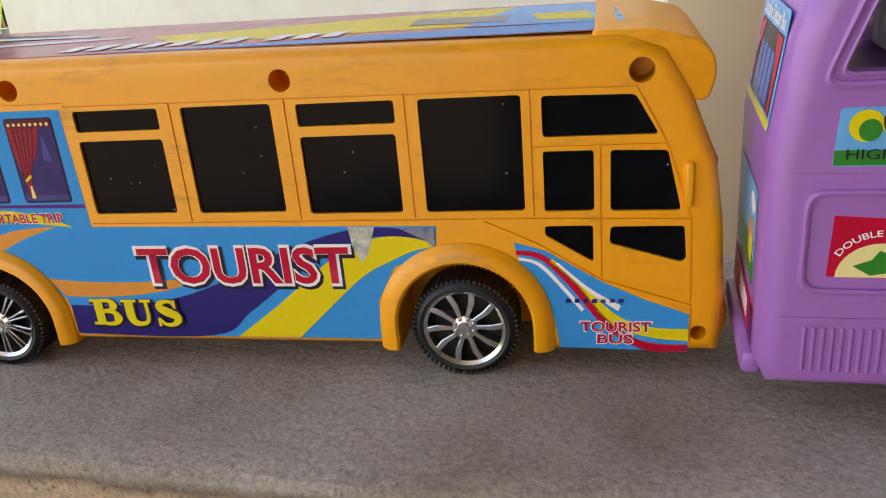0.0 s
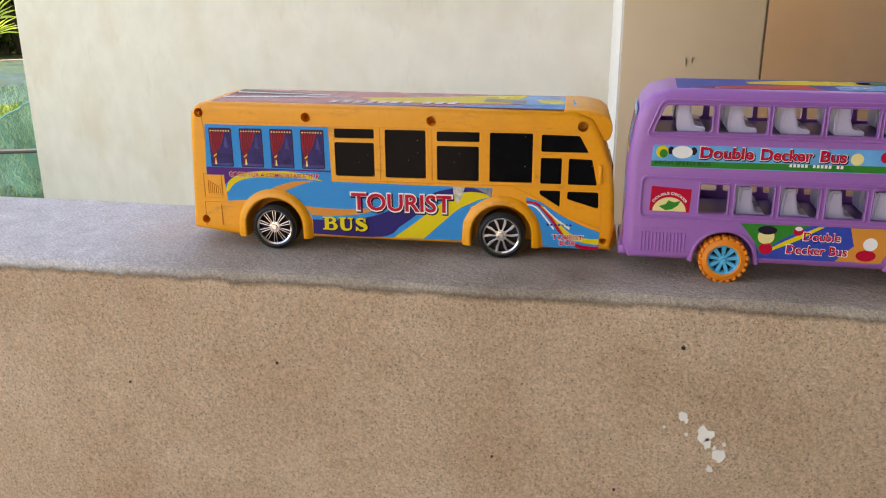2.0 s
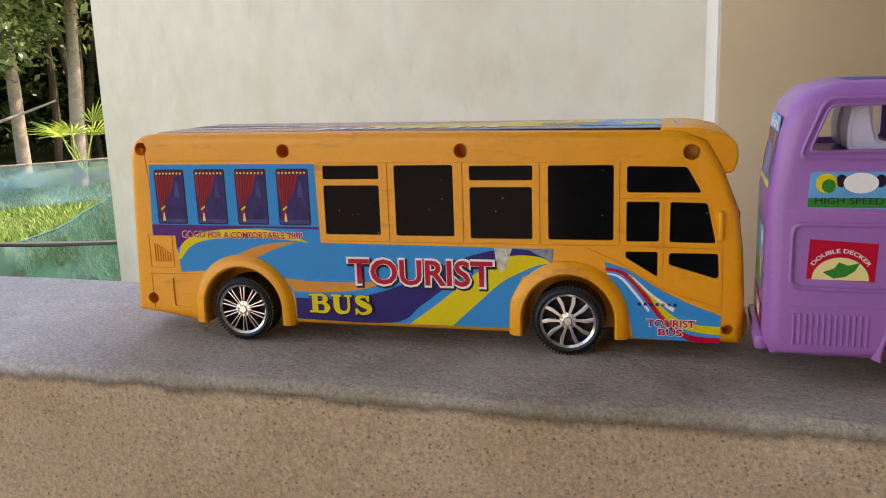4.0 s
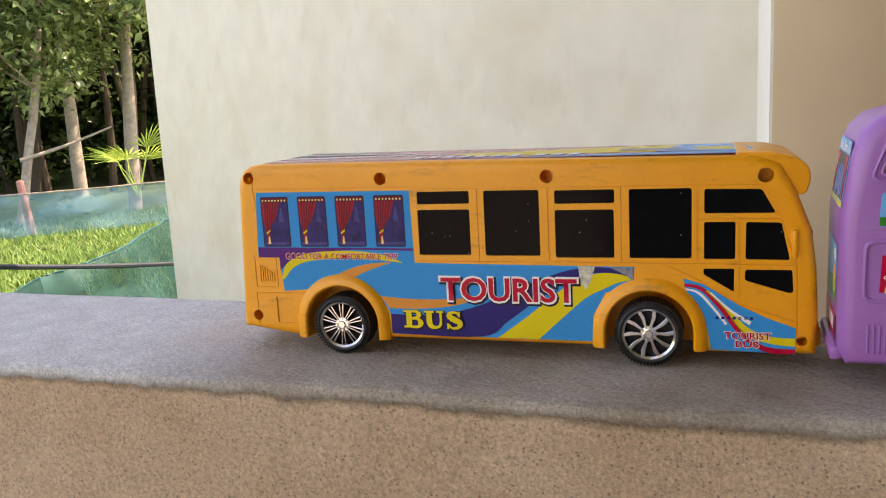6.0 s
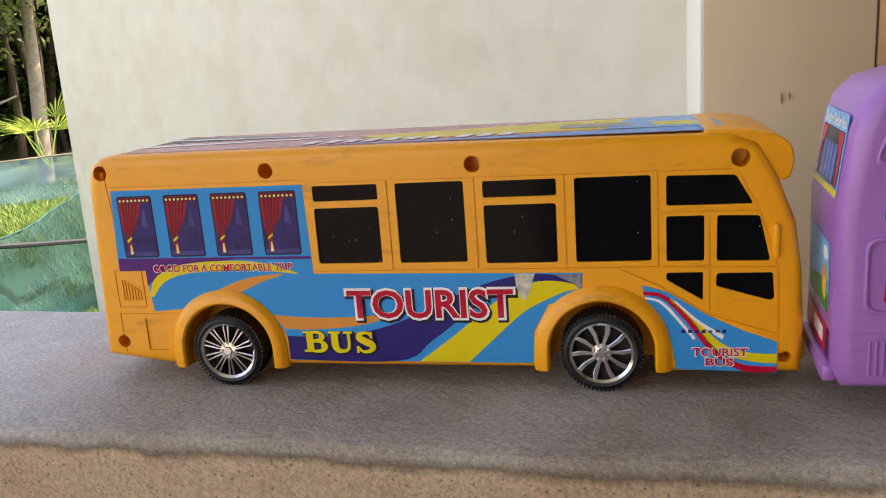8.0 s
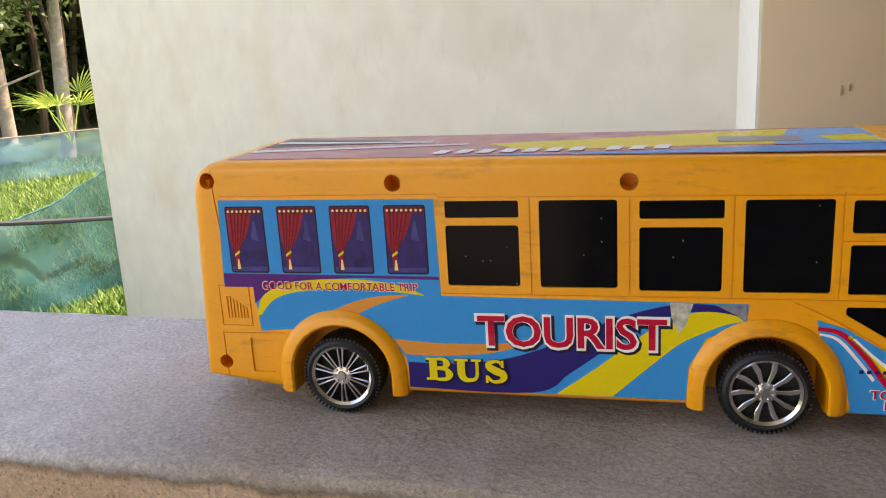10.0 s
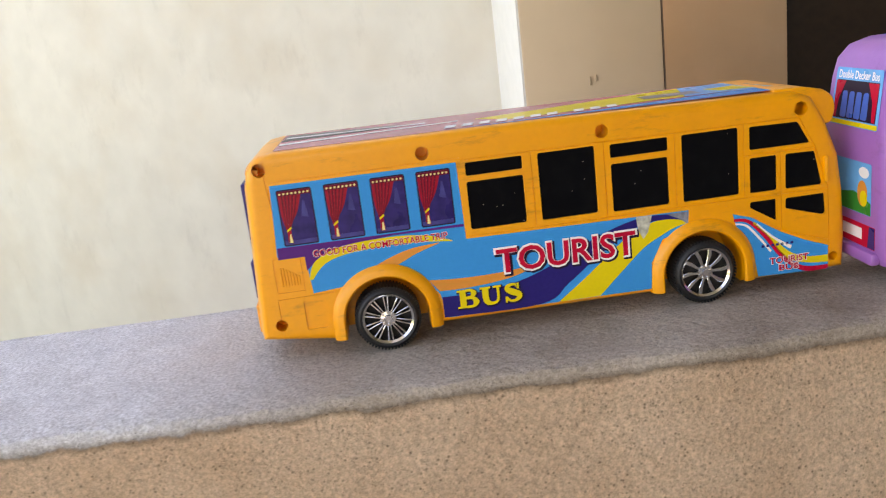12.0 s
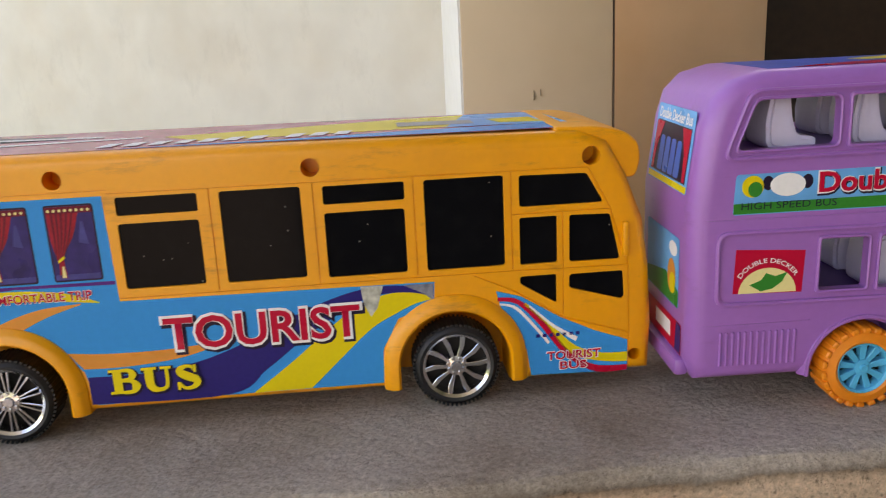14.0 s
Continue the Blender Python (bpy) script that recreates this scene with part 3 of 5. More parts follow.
# ---- yellow tourist bus ----
def serif_bus(x0, x1, z0, z1, y, grow=0.0):
    """The word BUS in a heavy slab-serif face, fitted into a field; grow thickens it."""
    bm = bmesh.new()
    w, h = (x1 - x0) / 34.0, (z1 - z0) / 12.0
    count = [0]

    def put(pts):
        count[0] += 1
        sheet(bm, pts, y - 0.000004 * count[0], 0.00003)

    def bar(a, b, c, d):
        put(rect(x0 + a * w - grow, x0 + b * w + grow, z0 + c * h - grow, z0 + d * h + grow))

    def stroke(pts, widths):
        mid = spline([(x0 + a * w, z0 + b * h) for a, b in pts], 8)
        n = len(mid)
        left, right = [], []
        for i, p in enumerate(mid):
            d = (Vector(mid[min(i + 1, n - 1)]) - Vector(mid[max(i - 1, 0)])).normalized()
            u = i / (n - 1) * (len(widths) - 1)
            k = min(int(u), len(widths) - 2)
            half = (widths[k] + (widths[k + 1] - widths[k]) * (u - k)) * w / 2 + grow
            left.append((p[0] - d.y * half, p[1] + d.x * half))
            right.append((p[0] + d.y * half, p[1] - d.x * half))
        for i in range(n - 1):
            put([left[i], left[i + 1], right[i + 1], right[i]])

    # B
    bar(1.4, 4.6, 0, 12)
    bar(0, 6, 0, 1.3)
    bar(0, 6, 10.7, 12)
    stroke([(4.5, 11.35), (7.4, 11.2), (8.7, 9.1), (7.4, 7.0), (4.5, 6.6)], [1.2, 1.6, 3.0, 1.6, 1.2])
    stroke([(4.5, 6.4), (8.2, 6.0), (9.6, 3.4), (8.2, 0.9), (4.5, 0.65)], [1.2, 1.6, 3.4, 1.6, 1.2])
    # U
    bar(12.0, 17.6, 10.7, 12)
    bar(19.0, 23.0, 10.7, 12)
    stroke([(14.8, 11), (14.8, 4.2), (16.0, 1.5), (18.2, 0.8), (20.4, 1.6), (21.3, 4.2), (21.3, 11)], [3.2, 3.2, 2.6, 1.6, 1.4, 1.3, 1.3])
    # S
    stroke([(31.6, 9.0), (30.6, 10.9), (28.6, 11.3), (26.4, 10.2), (26.3, 8.4), (28.6, 6.6), (31.6, 4.9), (32.2, 2.8), (30.4, 0.9), (27.6, 0.8), (25.6, 3.2)], [1.2, 1.2, 1.4, 2.2, 2.8, 3.4, 3.2, 2.6, 1.6, 1.2, 1.2])
    bar(31.3, 32.3, 8.2, 12)
    bar(24.9, 25.9, 0, 3.9)
    return bm


BUS_W = 0.088


def tourist_bus():
    bus = thing("toy_bus", pose(0, 0, 0, 0, 0, 2.2), "yellow plastic toy tourist bus with blue stickers and smoked windows", "toy bus")
    out = mm([(-75.5, 16), (-31, 10), (36, 11), (163, 10.5), (223, 9), (288.5, 9.5), (289.5, 32), (288, 60), (285, 82), (276.5, 104), (268, 118.5), (255, 123.5), (100, 125.8), (-52, 127), (-60.5, 125.8), (-66, 122.4), (-68.8, 117.4), (-70, 111)])
    bm = bmesh.new()
    a, b = prism(bm, out, 0.0, BUS_W)
    rim = [e for e in bm.edges if abs(e.verts[0].co.y - e.verts[1].co.y) < 1e-6]
    bmesh.ops.bevel(bm, geom=rim, offset=0.0046, segments=5, affect="EDGES", profile=0.5, clamp_overlap=True)
    body = part("body", bm, YELLOW, bus)
    c = bmesh.new()
    for x in (0.0, 0.197):
        for y0, y1 in ((-0.01, 0.024), (BUS_W - 0.024, BUS_W + 0.01)):
            prism(c, [(x - 0.0253, -0.01), (x + 0.0253, -0.01)] + [(x + 0.0253 * math.cos(math.pi * i / 24), 0.0205 + 0.0253 * math.sin(math.pi * i / 24)) for i in range(25)], y0, y1)
    panes = [rect(.0564, .0902, .0990, .1069, .0012), rect(.0562, .0900, .0667, .0955, .0015), rect(.0993, .1335, .0664, .1068, .0015), rect(.1428, .1780, .0981, .1062, .0012), rect(.1428, .1776, .0654, .0944, .0015),
             rect(.1863, .2213, .0653, .1061, .0015), rounded(mm([(228.1, 91.4), (266.2, 91.3), (258.5, 104.9), (228.1, 105.5)]), 0.0016), rect(.2280, .2450, .0649, .0865, .0012),
             rounded(mm([(250.4, 64.8), (273.9, 64.5), (269.1, 85.9), (250.5, 86.4)]), 0.0015), rounded(mm([(227.8, 55.9), (244.5, 45.6), (244.5, 59.5), (227.8, 59.4)]), 0.0011), rounded(mm([(250.1, 52.6), (274.3, 45.4), (276.0, 46.4), (275.2, 59.0), (250.4, 59.0)]), 0.0015)]
    for p in panes:
        prism(c, p, -0.004, 0.0019)
    for x, z, r in ((-61.1, 118.0, 4.0), (32.5, 115.6, 4.0), (138.5, 114.6, 4.0), (260.5, 112.4, 4.2), (-63.2, 24.3, 3.6), (281.0, 17.7, 2.9)):
        cyl(c, x / 1000, z / 1000, r / 1000, -0.004, 0.012, 20)
    prism(c, rect(-.0484, -.0362, .0194, .0376, .0008), -0.004, 0.0009)
    cut(body, c)
    g = bmesh.new()
    for x in (95.3, 138.9, 181.9, 224.5):
        groove(g, mm([(x, 63.6), (x, 108.6)]))
    groove(g, mm([(53.6, 109.0), (259, 107.6), (269.0, 88.6), (277.4, 61.7), (278.2, 29.0), (278.2, 9.0)]))
    groove(g, mm([(53.6, 63.0), (224, 62.6), (277, 61.7)]))
    groove(g, mm([(225, 88.4), (268.6, 88.4)]))
    groove(g, mm([(247.4, 88.0), (247.4, 39.0)]))
    groove(g, mm([(207, 61.6), (225, 53), (247.4, 38.8), (278, 29.0)]))
    groove(g, mm([(-58.5, 127), (-58.5, 112), (-56.5, 84), (-57.5, 72)]))
    groove(g, mm([(-55, 110.5), (53, 110.5)]))
    groove(g, mm([(-62.6, 40.4), (-29.5, 40.8)]))
    groove(g, mm([(-62.6, 40.4), (-62.6, 18)]))
    groove(g, mm([(-61.9, 65.3), (-45.8, 65.3), (-45.8, 44.5), (-61.9, 44.5), (-61.9, 65.3)]))
    cut(body, g)
    for p in panes:
        bm = bmesh.new()
        cx, cz = sum(q[0] for q in p) / len(p), sum(q[1] for q in p) / len(p)
        prism(bm, [(cx + (q[0] - cx) * 1.0, cz + (q[1] - cz) * 1.0) for q in p], 0.0012, 0.0024)
        part("window_pane", bm, SMOKED, bus, "black smoked window pane", smooth=False)
    for i in range(7):
        h = 0.0125 - 0.0011 * i if i > 1 else 0.0115
        part("vent_slat", box(bmesh.new(), -.0590 + .0017 * i, -.0581 + .0017 * i, -0.0006, 0.001, .0480, .0480 + h, 0.0002, 1), YELLOW, bus)
    part("front_bumper", box(bmesh.new(), 0.2845, 0.2925, 0.012, BUS_W - 0.012, 0.010, 0.024, 0.003), YELLOW, bus)
    part("windscreen", box(bmesh.new(), 0.2835, 0.2868, 0.012, BUS_W - 0.012, 0.052, 0.080, 0.0015), SMOKED, bus)
    # tail: a bowed shell with a dark window and lamp strips
    bm = bmesh.new()
    nz, ny = 8, 14
    grid = []
    for i in range(nz + 1):
        z = 0.017 + 0.101 * i / nz
        swell = 0.0050 * min(1.0, 6.0 * (1 - i / nz) + 0.35)
        grid.append([bm.verts.new((-0.0755 + (z - 0.016) * 0.058 + 0.0004 - swell * (1 - abs(2 * j / ny - 1) ** 2.6), 0.0045 + (BUS_W - 0.009) * j / ny, z)) for j in range(ny + 1)])
    shell = [bm.faces.new((grid[i][j], grid[i + 1][j], grid[i + 1][j + 1], grid[i][j + 1])) for i in range(nz) for j in range(ny)]
    inner = bmesh.ops.extrude_face_region(bm, geom=shell)
    bmesh.ops.translate(bm, verts=[v for v in inner["geom"] if isinstance(v, bmesh.types.BMVert)], vec=(0.007, 0, 0))
    bmesh.ops.recalc_face_normals(bm, faces=bm.faces[:])
    part("tail_shell", bm, YELLOW, bus)
    for nm, z0, z1, mat in (("rear_window", 0.068, 0.108, DUSK), ("tail_panel", 0.036, 0.060, DUSK), ("rear_bumper", 0.014, 0.032, YELLOW)):
        bm = box(bmesh.new(), -0.0032, 0.002, 0.023, BUS_W - 0.023, z0, z1, 0.001)
        bm.transform(Matrix.Translation((-0.0773 + (0.5 * (z0 + z1) - 0.016) * 0.058, 0, 0)))
        part(nm, bm, mat, bus)
    bm = bmesh.new()
    prism(bm, rounded(mm([(250, 113), (262, 105), (272, 101.5), (281.6, 100.6), (284.2, 109), (283.0, 116.5), (277, 121.6), (264, 124.6), (244, 125.2)]), 0.003), 0.0035, BUS_W - 0.0035)
    rim = [e for e in bm.edges if abs(e.verts[0].co.y - e.verts[1].co.y) < 1e-6]
    bmesh.ops.bevel(bm, geom=rim, offset=0.0012, segments=3, affect="EDGES", profile=0.5, clamp_overlap=True)
    visor = part("roof_visor", bm, YELLOW, bus)
    c = bmesh.new()
    cyl(c, 0.2605, 0.1124, 0.0042, -0.004, 0.014, 20)
    cut(visor, c)
    part("mirror_hinge", box(bmesh.new(), 0.2745, 0.2775, -0.0022, 0.002, 0.066, 0.082, 0.001), YELLOW, bus)
    for x in (0.0, 0.197):
        wheel(bus, x, -0.0038, 0.0201, 10, RUBBER, CHROME, 0.0157, 0.016, single=x > 0)
        wheel(bus, x, BUS_W + 0.0038, 0.0201, 10, RUBBER, CHROME, 0.0157, -0.016, single=x > 0)
        arch(bus, x, 0.0205, 0.0253, 0.0335, YELLOW, 0.0105)
        part("axle", lathe(bmesh.new(), [(0.0001, 0.01), (0.003, 0.01), (0.003, BUS_W - 0.01), (0.0001, BUS_W - 0.01)], 12), DARK, bus).location = (x, 0, 0.0201)
    # stickers
    y = -0.0001
    L = 0.00009
    st = part("side_sticker", sheet(bmesh.new(), mm([(-56.5, 108.5), (51.3, 108), (52.4, 61.6), (189, 60), (188.3, 50), (172, 44), (164.5, 30), (163.6, 13.6), (36.5, 14.2), (33, 30), (20, 46), (0, 50), (-24, 43), (-41.5, 41.6), (-43.2, 66), (-59, 66)]), y), BLUE, bus, "glossy blue sticker with swooshes and lettering", smooth=False)

    def layer(name, pts, mat, k, label=""):
        return part(name, sheet(bmesh.new(), pts, y - L * k), mat, st, label, smooth=False)

    layer("swoosh", mm([(-58.3, 71.6), (51.8, 71.0), (51.8, 69.4), (10, 70), (-20, 68), (-34, 63.5), (-43.2, 56), (-43.2, 64.6), (-58.6, 64.6)]), VIOLET, 1)
    layer("swoosh", band([(-42.6, 50), (-38, 60.5), (-22, 67.5), (8, 69.3), (30, 67), (44, 62)], [(-40.5, 50), (-33, 58), (-20, 62.5), (5, 64.5), (25, 63.6), (44, 61.6)]), LEMON, 2)
    layer("swoosh", band([(-2, 53.5), (8, 57.5), (20, 60.6), (36, 61.9)], [(6, 49), (11, 52), (22, 57), (36, 61.4)]), ORANGE, 1)
    layer("swoosh", band([(27, 39.5), (45, 38.0), (70, 38.0), (96, 40.2)], [(33, 31.6), (52, 31.4), (76, 33.8), (96, 39.6)]), ORANGE, 1)
    layer("swoosh", band([(34, 27.6), (58, 27.6), (82, 31), (105, 39), (128, 50), (150, 57.6), (168, 59.8), (188.5, 57.5)], [(34, 14.6), (94, 14.2), (112, 25), (130, 38.5), (145, 48), (157, 54), (170, 56.2), (188.3, 53)]), NAVY, 1)
    layer("swoosh", band([(105, 14), (124, 28), (141, 42), (155, 51.8), (168, 56), (180, 55.6), (188, 53)], [(131, 14), (146, 28), (160, 40.5), (172, 47), (180, 50.5), (188, 52.2)]), LEMON, 2)
    for u in (-53.6, -26.5, 0.3, 27.1):
        w = 20.2
        layer("printed_window", rect(u / 1000, (u + w) / 1000, .0720, .1054, .0014), INK, 1)
        layer("printed_view", rect((u + 0.7) / 1000, (u + w - 0.7) / 1000, .0727, .1047, .001), DUSK, 2)
        layer("printed_curtain", band([(u + 0.9, 102.4), (u + 1.2, 90), (u + 3.0, 80), (u + 2.5, 74)], [(u + 14, 102.4), (u + 10.5, 92), (u + 5.5, 83), (u + 6.0, 73.5)]), CRIMSON, 3)
        for top, foot in ((2.6, 2.4), (4.6, 3.2), (6.6, 3.8), (8.8, 4.4), (11.0, 4.9)):
            layer("printed_fold", band([(u + top, 102), (u + 0.55 * top + 0.45 * foot, 91), (u + foot, 82)], [(u + top + 0.9, 102), (u + 0.55 * top + 0.45 * foot + 0.7, 91), (u + foot + 0.25, 82)]), MAROON, 4)
        layer("printed_sash", mm([(u + 2.8, 81.5), (u + 5.6, 83.6), (u + 5.8, 82.4), (u + 3.0, 80.4)]), LEMON, 5)
        layer("printed_sill", rect((u + 0.9) / 1000, (u + w - 0.9) / 1000, .0729, .0752), HAZE, 3)
        layer("printed_tassel", mm([(u + 3.6, 74), (u + 5.4, 74), (u + 4.9, 79), (u + 4.2, 79)]), CREAM, 5)
        layer("printed_pelmet", rect((u + 0.7) / 1000, (u + w - 0.7) / 1000, .1018, .1046), MAROON, 4)
        bm = bmesh.new()
        for i in range(8):
            cyl(bm, (u + 2.0 + 2.3 * i) / 1000, .1030, .00065, y - 5 * L, y - 4 * L, 8)
        part("printed_dots", bm, CREAM, st, smooth=False)
        layer("printed_light", mm([(u + 12.5, 89), (u + 16.5, 88), (u + 15.2, 98), (u + 14.2, 98)]), HAZE, 3)
    part("lettering", lettering("TOURIST", .0685, .1555, .0368, .0530, y - 3 * L, 0.0011, 0.075), INK, st, smooth=False).location = (0.0008, 0, -0.0010)
    part("lettering", lettering("TOURIST", .0685, .1555, .0368, .0530, y - 4 * L, 0.0008, 0.05), WHITE, st, smooth=False)
    part("lettering", lettering("TOURIST", .0690, .1550, .0373, .0525, y - 5 * L, 0.0, 0.022), RED, st, smooth=False)
    part("lettering", serif_bus(.0428, .0828, .0188, .0304, y - 3 * L, 0.0006), INK, st, smooth=False).location = (0.0004, 0, -0.0005)
    part("lettering", serif_bus(.0428, .0828, .0188, .0304, y - 4 * L), LEMON, st, smooth=False)
    part("lettering", lettering("GOOD FOR A COMFORTABLE TRIP", -.0381, .0415, .0635, .0678, y - 4 * L, 0.0002, 0.03), WHITE, st, smooth=False)
    part("lettering", lettering("GOOD FOR A COMFORTABLE TRIP", -.0380, .0414, .0636, .0677, y - 5 * L, 0.0, 0.012), RED, st, smooth=False)
    layer("torn_tape", mm([(156, 60.2), (166, 60.0), (163, 50), (160, 46), (157, 52)]), material("worn_tape", (0.62, 0.62, 0.52), 0.15, vary=0.5, scale=300), 3, "wrinkled clear tape")
    layer("torn_tape", mm([(175, 59.6), (188.4, 59.4), (188.0, 51.5), (184, 55), (178, 58)]), material("grey_tape", (0.30, 0.32, 0.38), 0.15, vary=0.6, scale=300), 3)
    fs = part("front_sticker", sheet(bmesh.new(), mm([(216.6, 53.5), (228, 50), (246.6, 38.4), (262, 31), (277.6, 25.2), (277.6, 9.9), (232, 11.2), (230, 24), (226, 36), (219, 44)]), y), BLUE, bus, "blue sticker with red and yellow streaks", smooth=False)

    def flayer(up, down, mat, k):
        part("streak", sheet(bmesh.new(), band(up, down), y - L * k), mat, fs, smooth=False)

    flayer([(217.2, 50.4), (227, 48.5), (238, 38), (250, 22), (262, 14), (277.5, 12.8)], [(217.2, 48.6), (226, 46.5), (236, 36), (248, 20), (262, 10.6), (277.5, 10.2)], RED, 1)
    flayer([(218, 47.6), (226, 45.2), (235, 35), (241, 27)], [(218, 46.6), (225, 44.2), (234, 34), (240, 26)], WHITE, 1)
    flayer([(230, 47), (240, 37.5), (252, 25), (264, 20), (277.5, 19.2)], [(229, 46), (239, 36), (250, 21), (264, 15.8), (277.5, 14.4)], LEMON, 1)
    flayer([(232, 45.6), (243, 35.5), (254, 28.5)], [(231.4, 45), (242.4, 34.2), (253, 26.4)], WHITE, 2)
    for txt, a0, a1, b0, b1 in (("TOURIST", .2395, .2647, .0180, .0221), ("BUS", .2455, .2582, .0131, .0170)):
        part("lettering", lettering(txt, a0, a1, b0, b1, y - 3 * L, 0.0004, 0.05), WHITE, fs, smooth=False)
        part("lettering", lettering(txt, a0, a1, b0, b1, y - 4 * L, 0.0, 0.02), RED, fs, smooth=False)
    bm = bmesh.new()
    for i in range(7):
        sheet(bm, rect(.2345 + .0031 * i, .2363 + .0031 * i, .0296, .0312), y - 2 * L)
    part("worn_print", bm, NAVY, fs, smooth=False)

    # roof sticker: drawn in plan (x forward, depth as z), then laid flat
    def roof(name, pts, mat, k, parent):
        bm = sheet(bmesh.new(), pts, 0.0)
        bm.transform(Matrix.Translation((0, 0, 0.1267 + 0.00012 * k)) @ Matrix.Rotation(0.0084, 4, "Y") @ Matrix(((1, 0, 0, 0), (0, 0, 0.88, 0), (0, -1, 0, 0), (0, 0, 0, 1))))
        return part(name, bm, mat, parent, smooth=False)

    rs = roof("roof_sticker", mm([(-52, 7), (258, 7), (252, 92), (-50, 92)]), MAUVE, 1, bus)
    tagged(rs, "worn mauve, yellow and blue roof sticker")
    roof("swoosh", band([(60, 8.5), (130, 14), (190, 24), (255, 30)], [(60, 8.3), (130, 8.4), (190, 8.3), (257, 8.2)]), BLUE, 2, rs)
    roof("swoosh", band([(70, 50), (120, 62), (180, 80), (215, 87)], [(90, 26), (130, 27), (180, 32), (215, 32)]), LEMON, 2, rs)
    roof("swoosh", mm([(200, 30), (256, 29), (252, 87), (214, 87)]), SKYBLUE, 3, rs)
    roof("swoosh", mm([(226, 40), (246, 36), (243, 60), (222, 58)]), LEMON, 4, rs)
    roof("printed_grille", mm([(178, 42), (214, 40), (214, 58), (178, 60)]), material("print_grey", (0.30, 0.30, 0.34), 0.3, vary=0.6, scale=900), 4, rs)
    roof("swoosh", mm([(-50, 52), (20, 60), (20, 72), (-48, 86)]), INK, 2, rs)
    roof("swoosh", mm([(-50, 30), (60, 48), (60, 52), (-50, 38)]), WHITE, 3, rs)
    roof("swoosh", mm([(-48, 64), (40, 58), (40, 62), (-48, 71)]), WHITE, 4, rs)
    for i in range(10):
        x = 48 + 10.5 * i + (6 if i > 6 else 0)
        roof("print_bar", mm([(x, 14 + i * 0.8), (x + 6.5, 14.8 + i * 0.8), (x + 9, 28 + i * 0.8), (x + 2.5, 27 + i * 0.8)]), WHITE, 4, rs)
    return bus


tourist_bus()

# ---- purple double decker ----
DD_W = 0.076


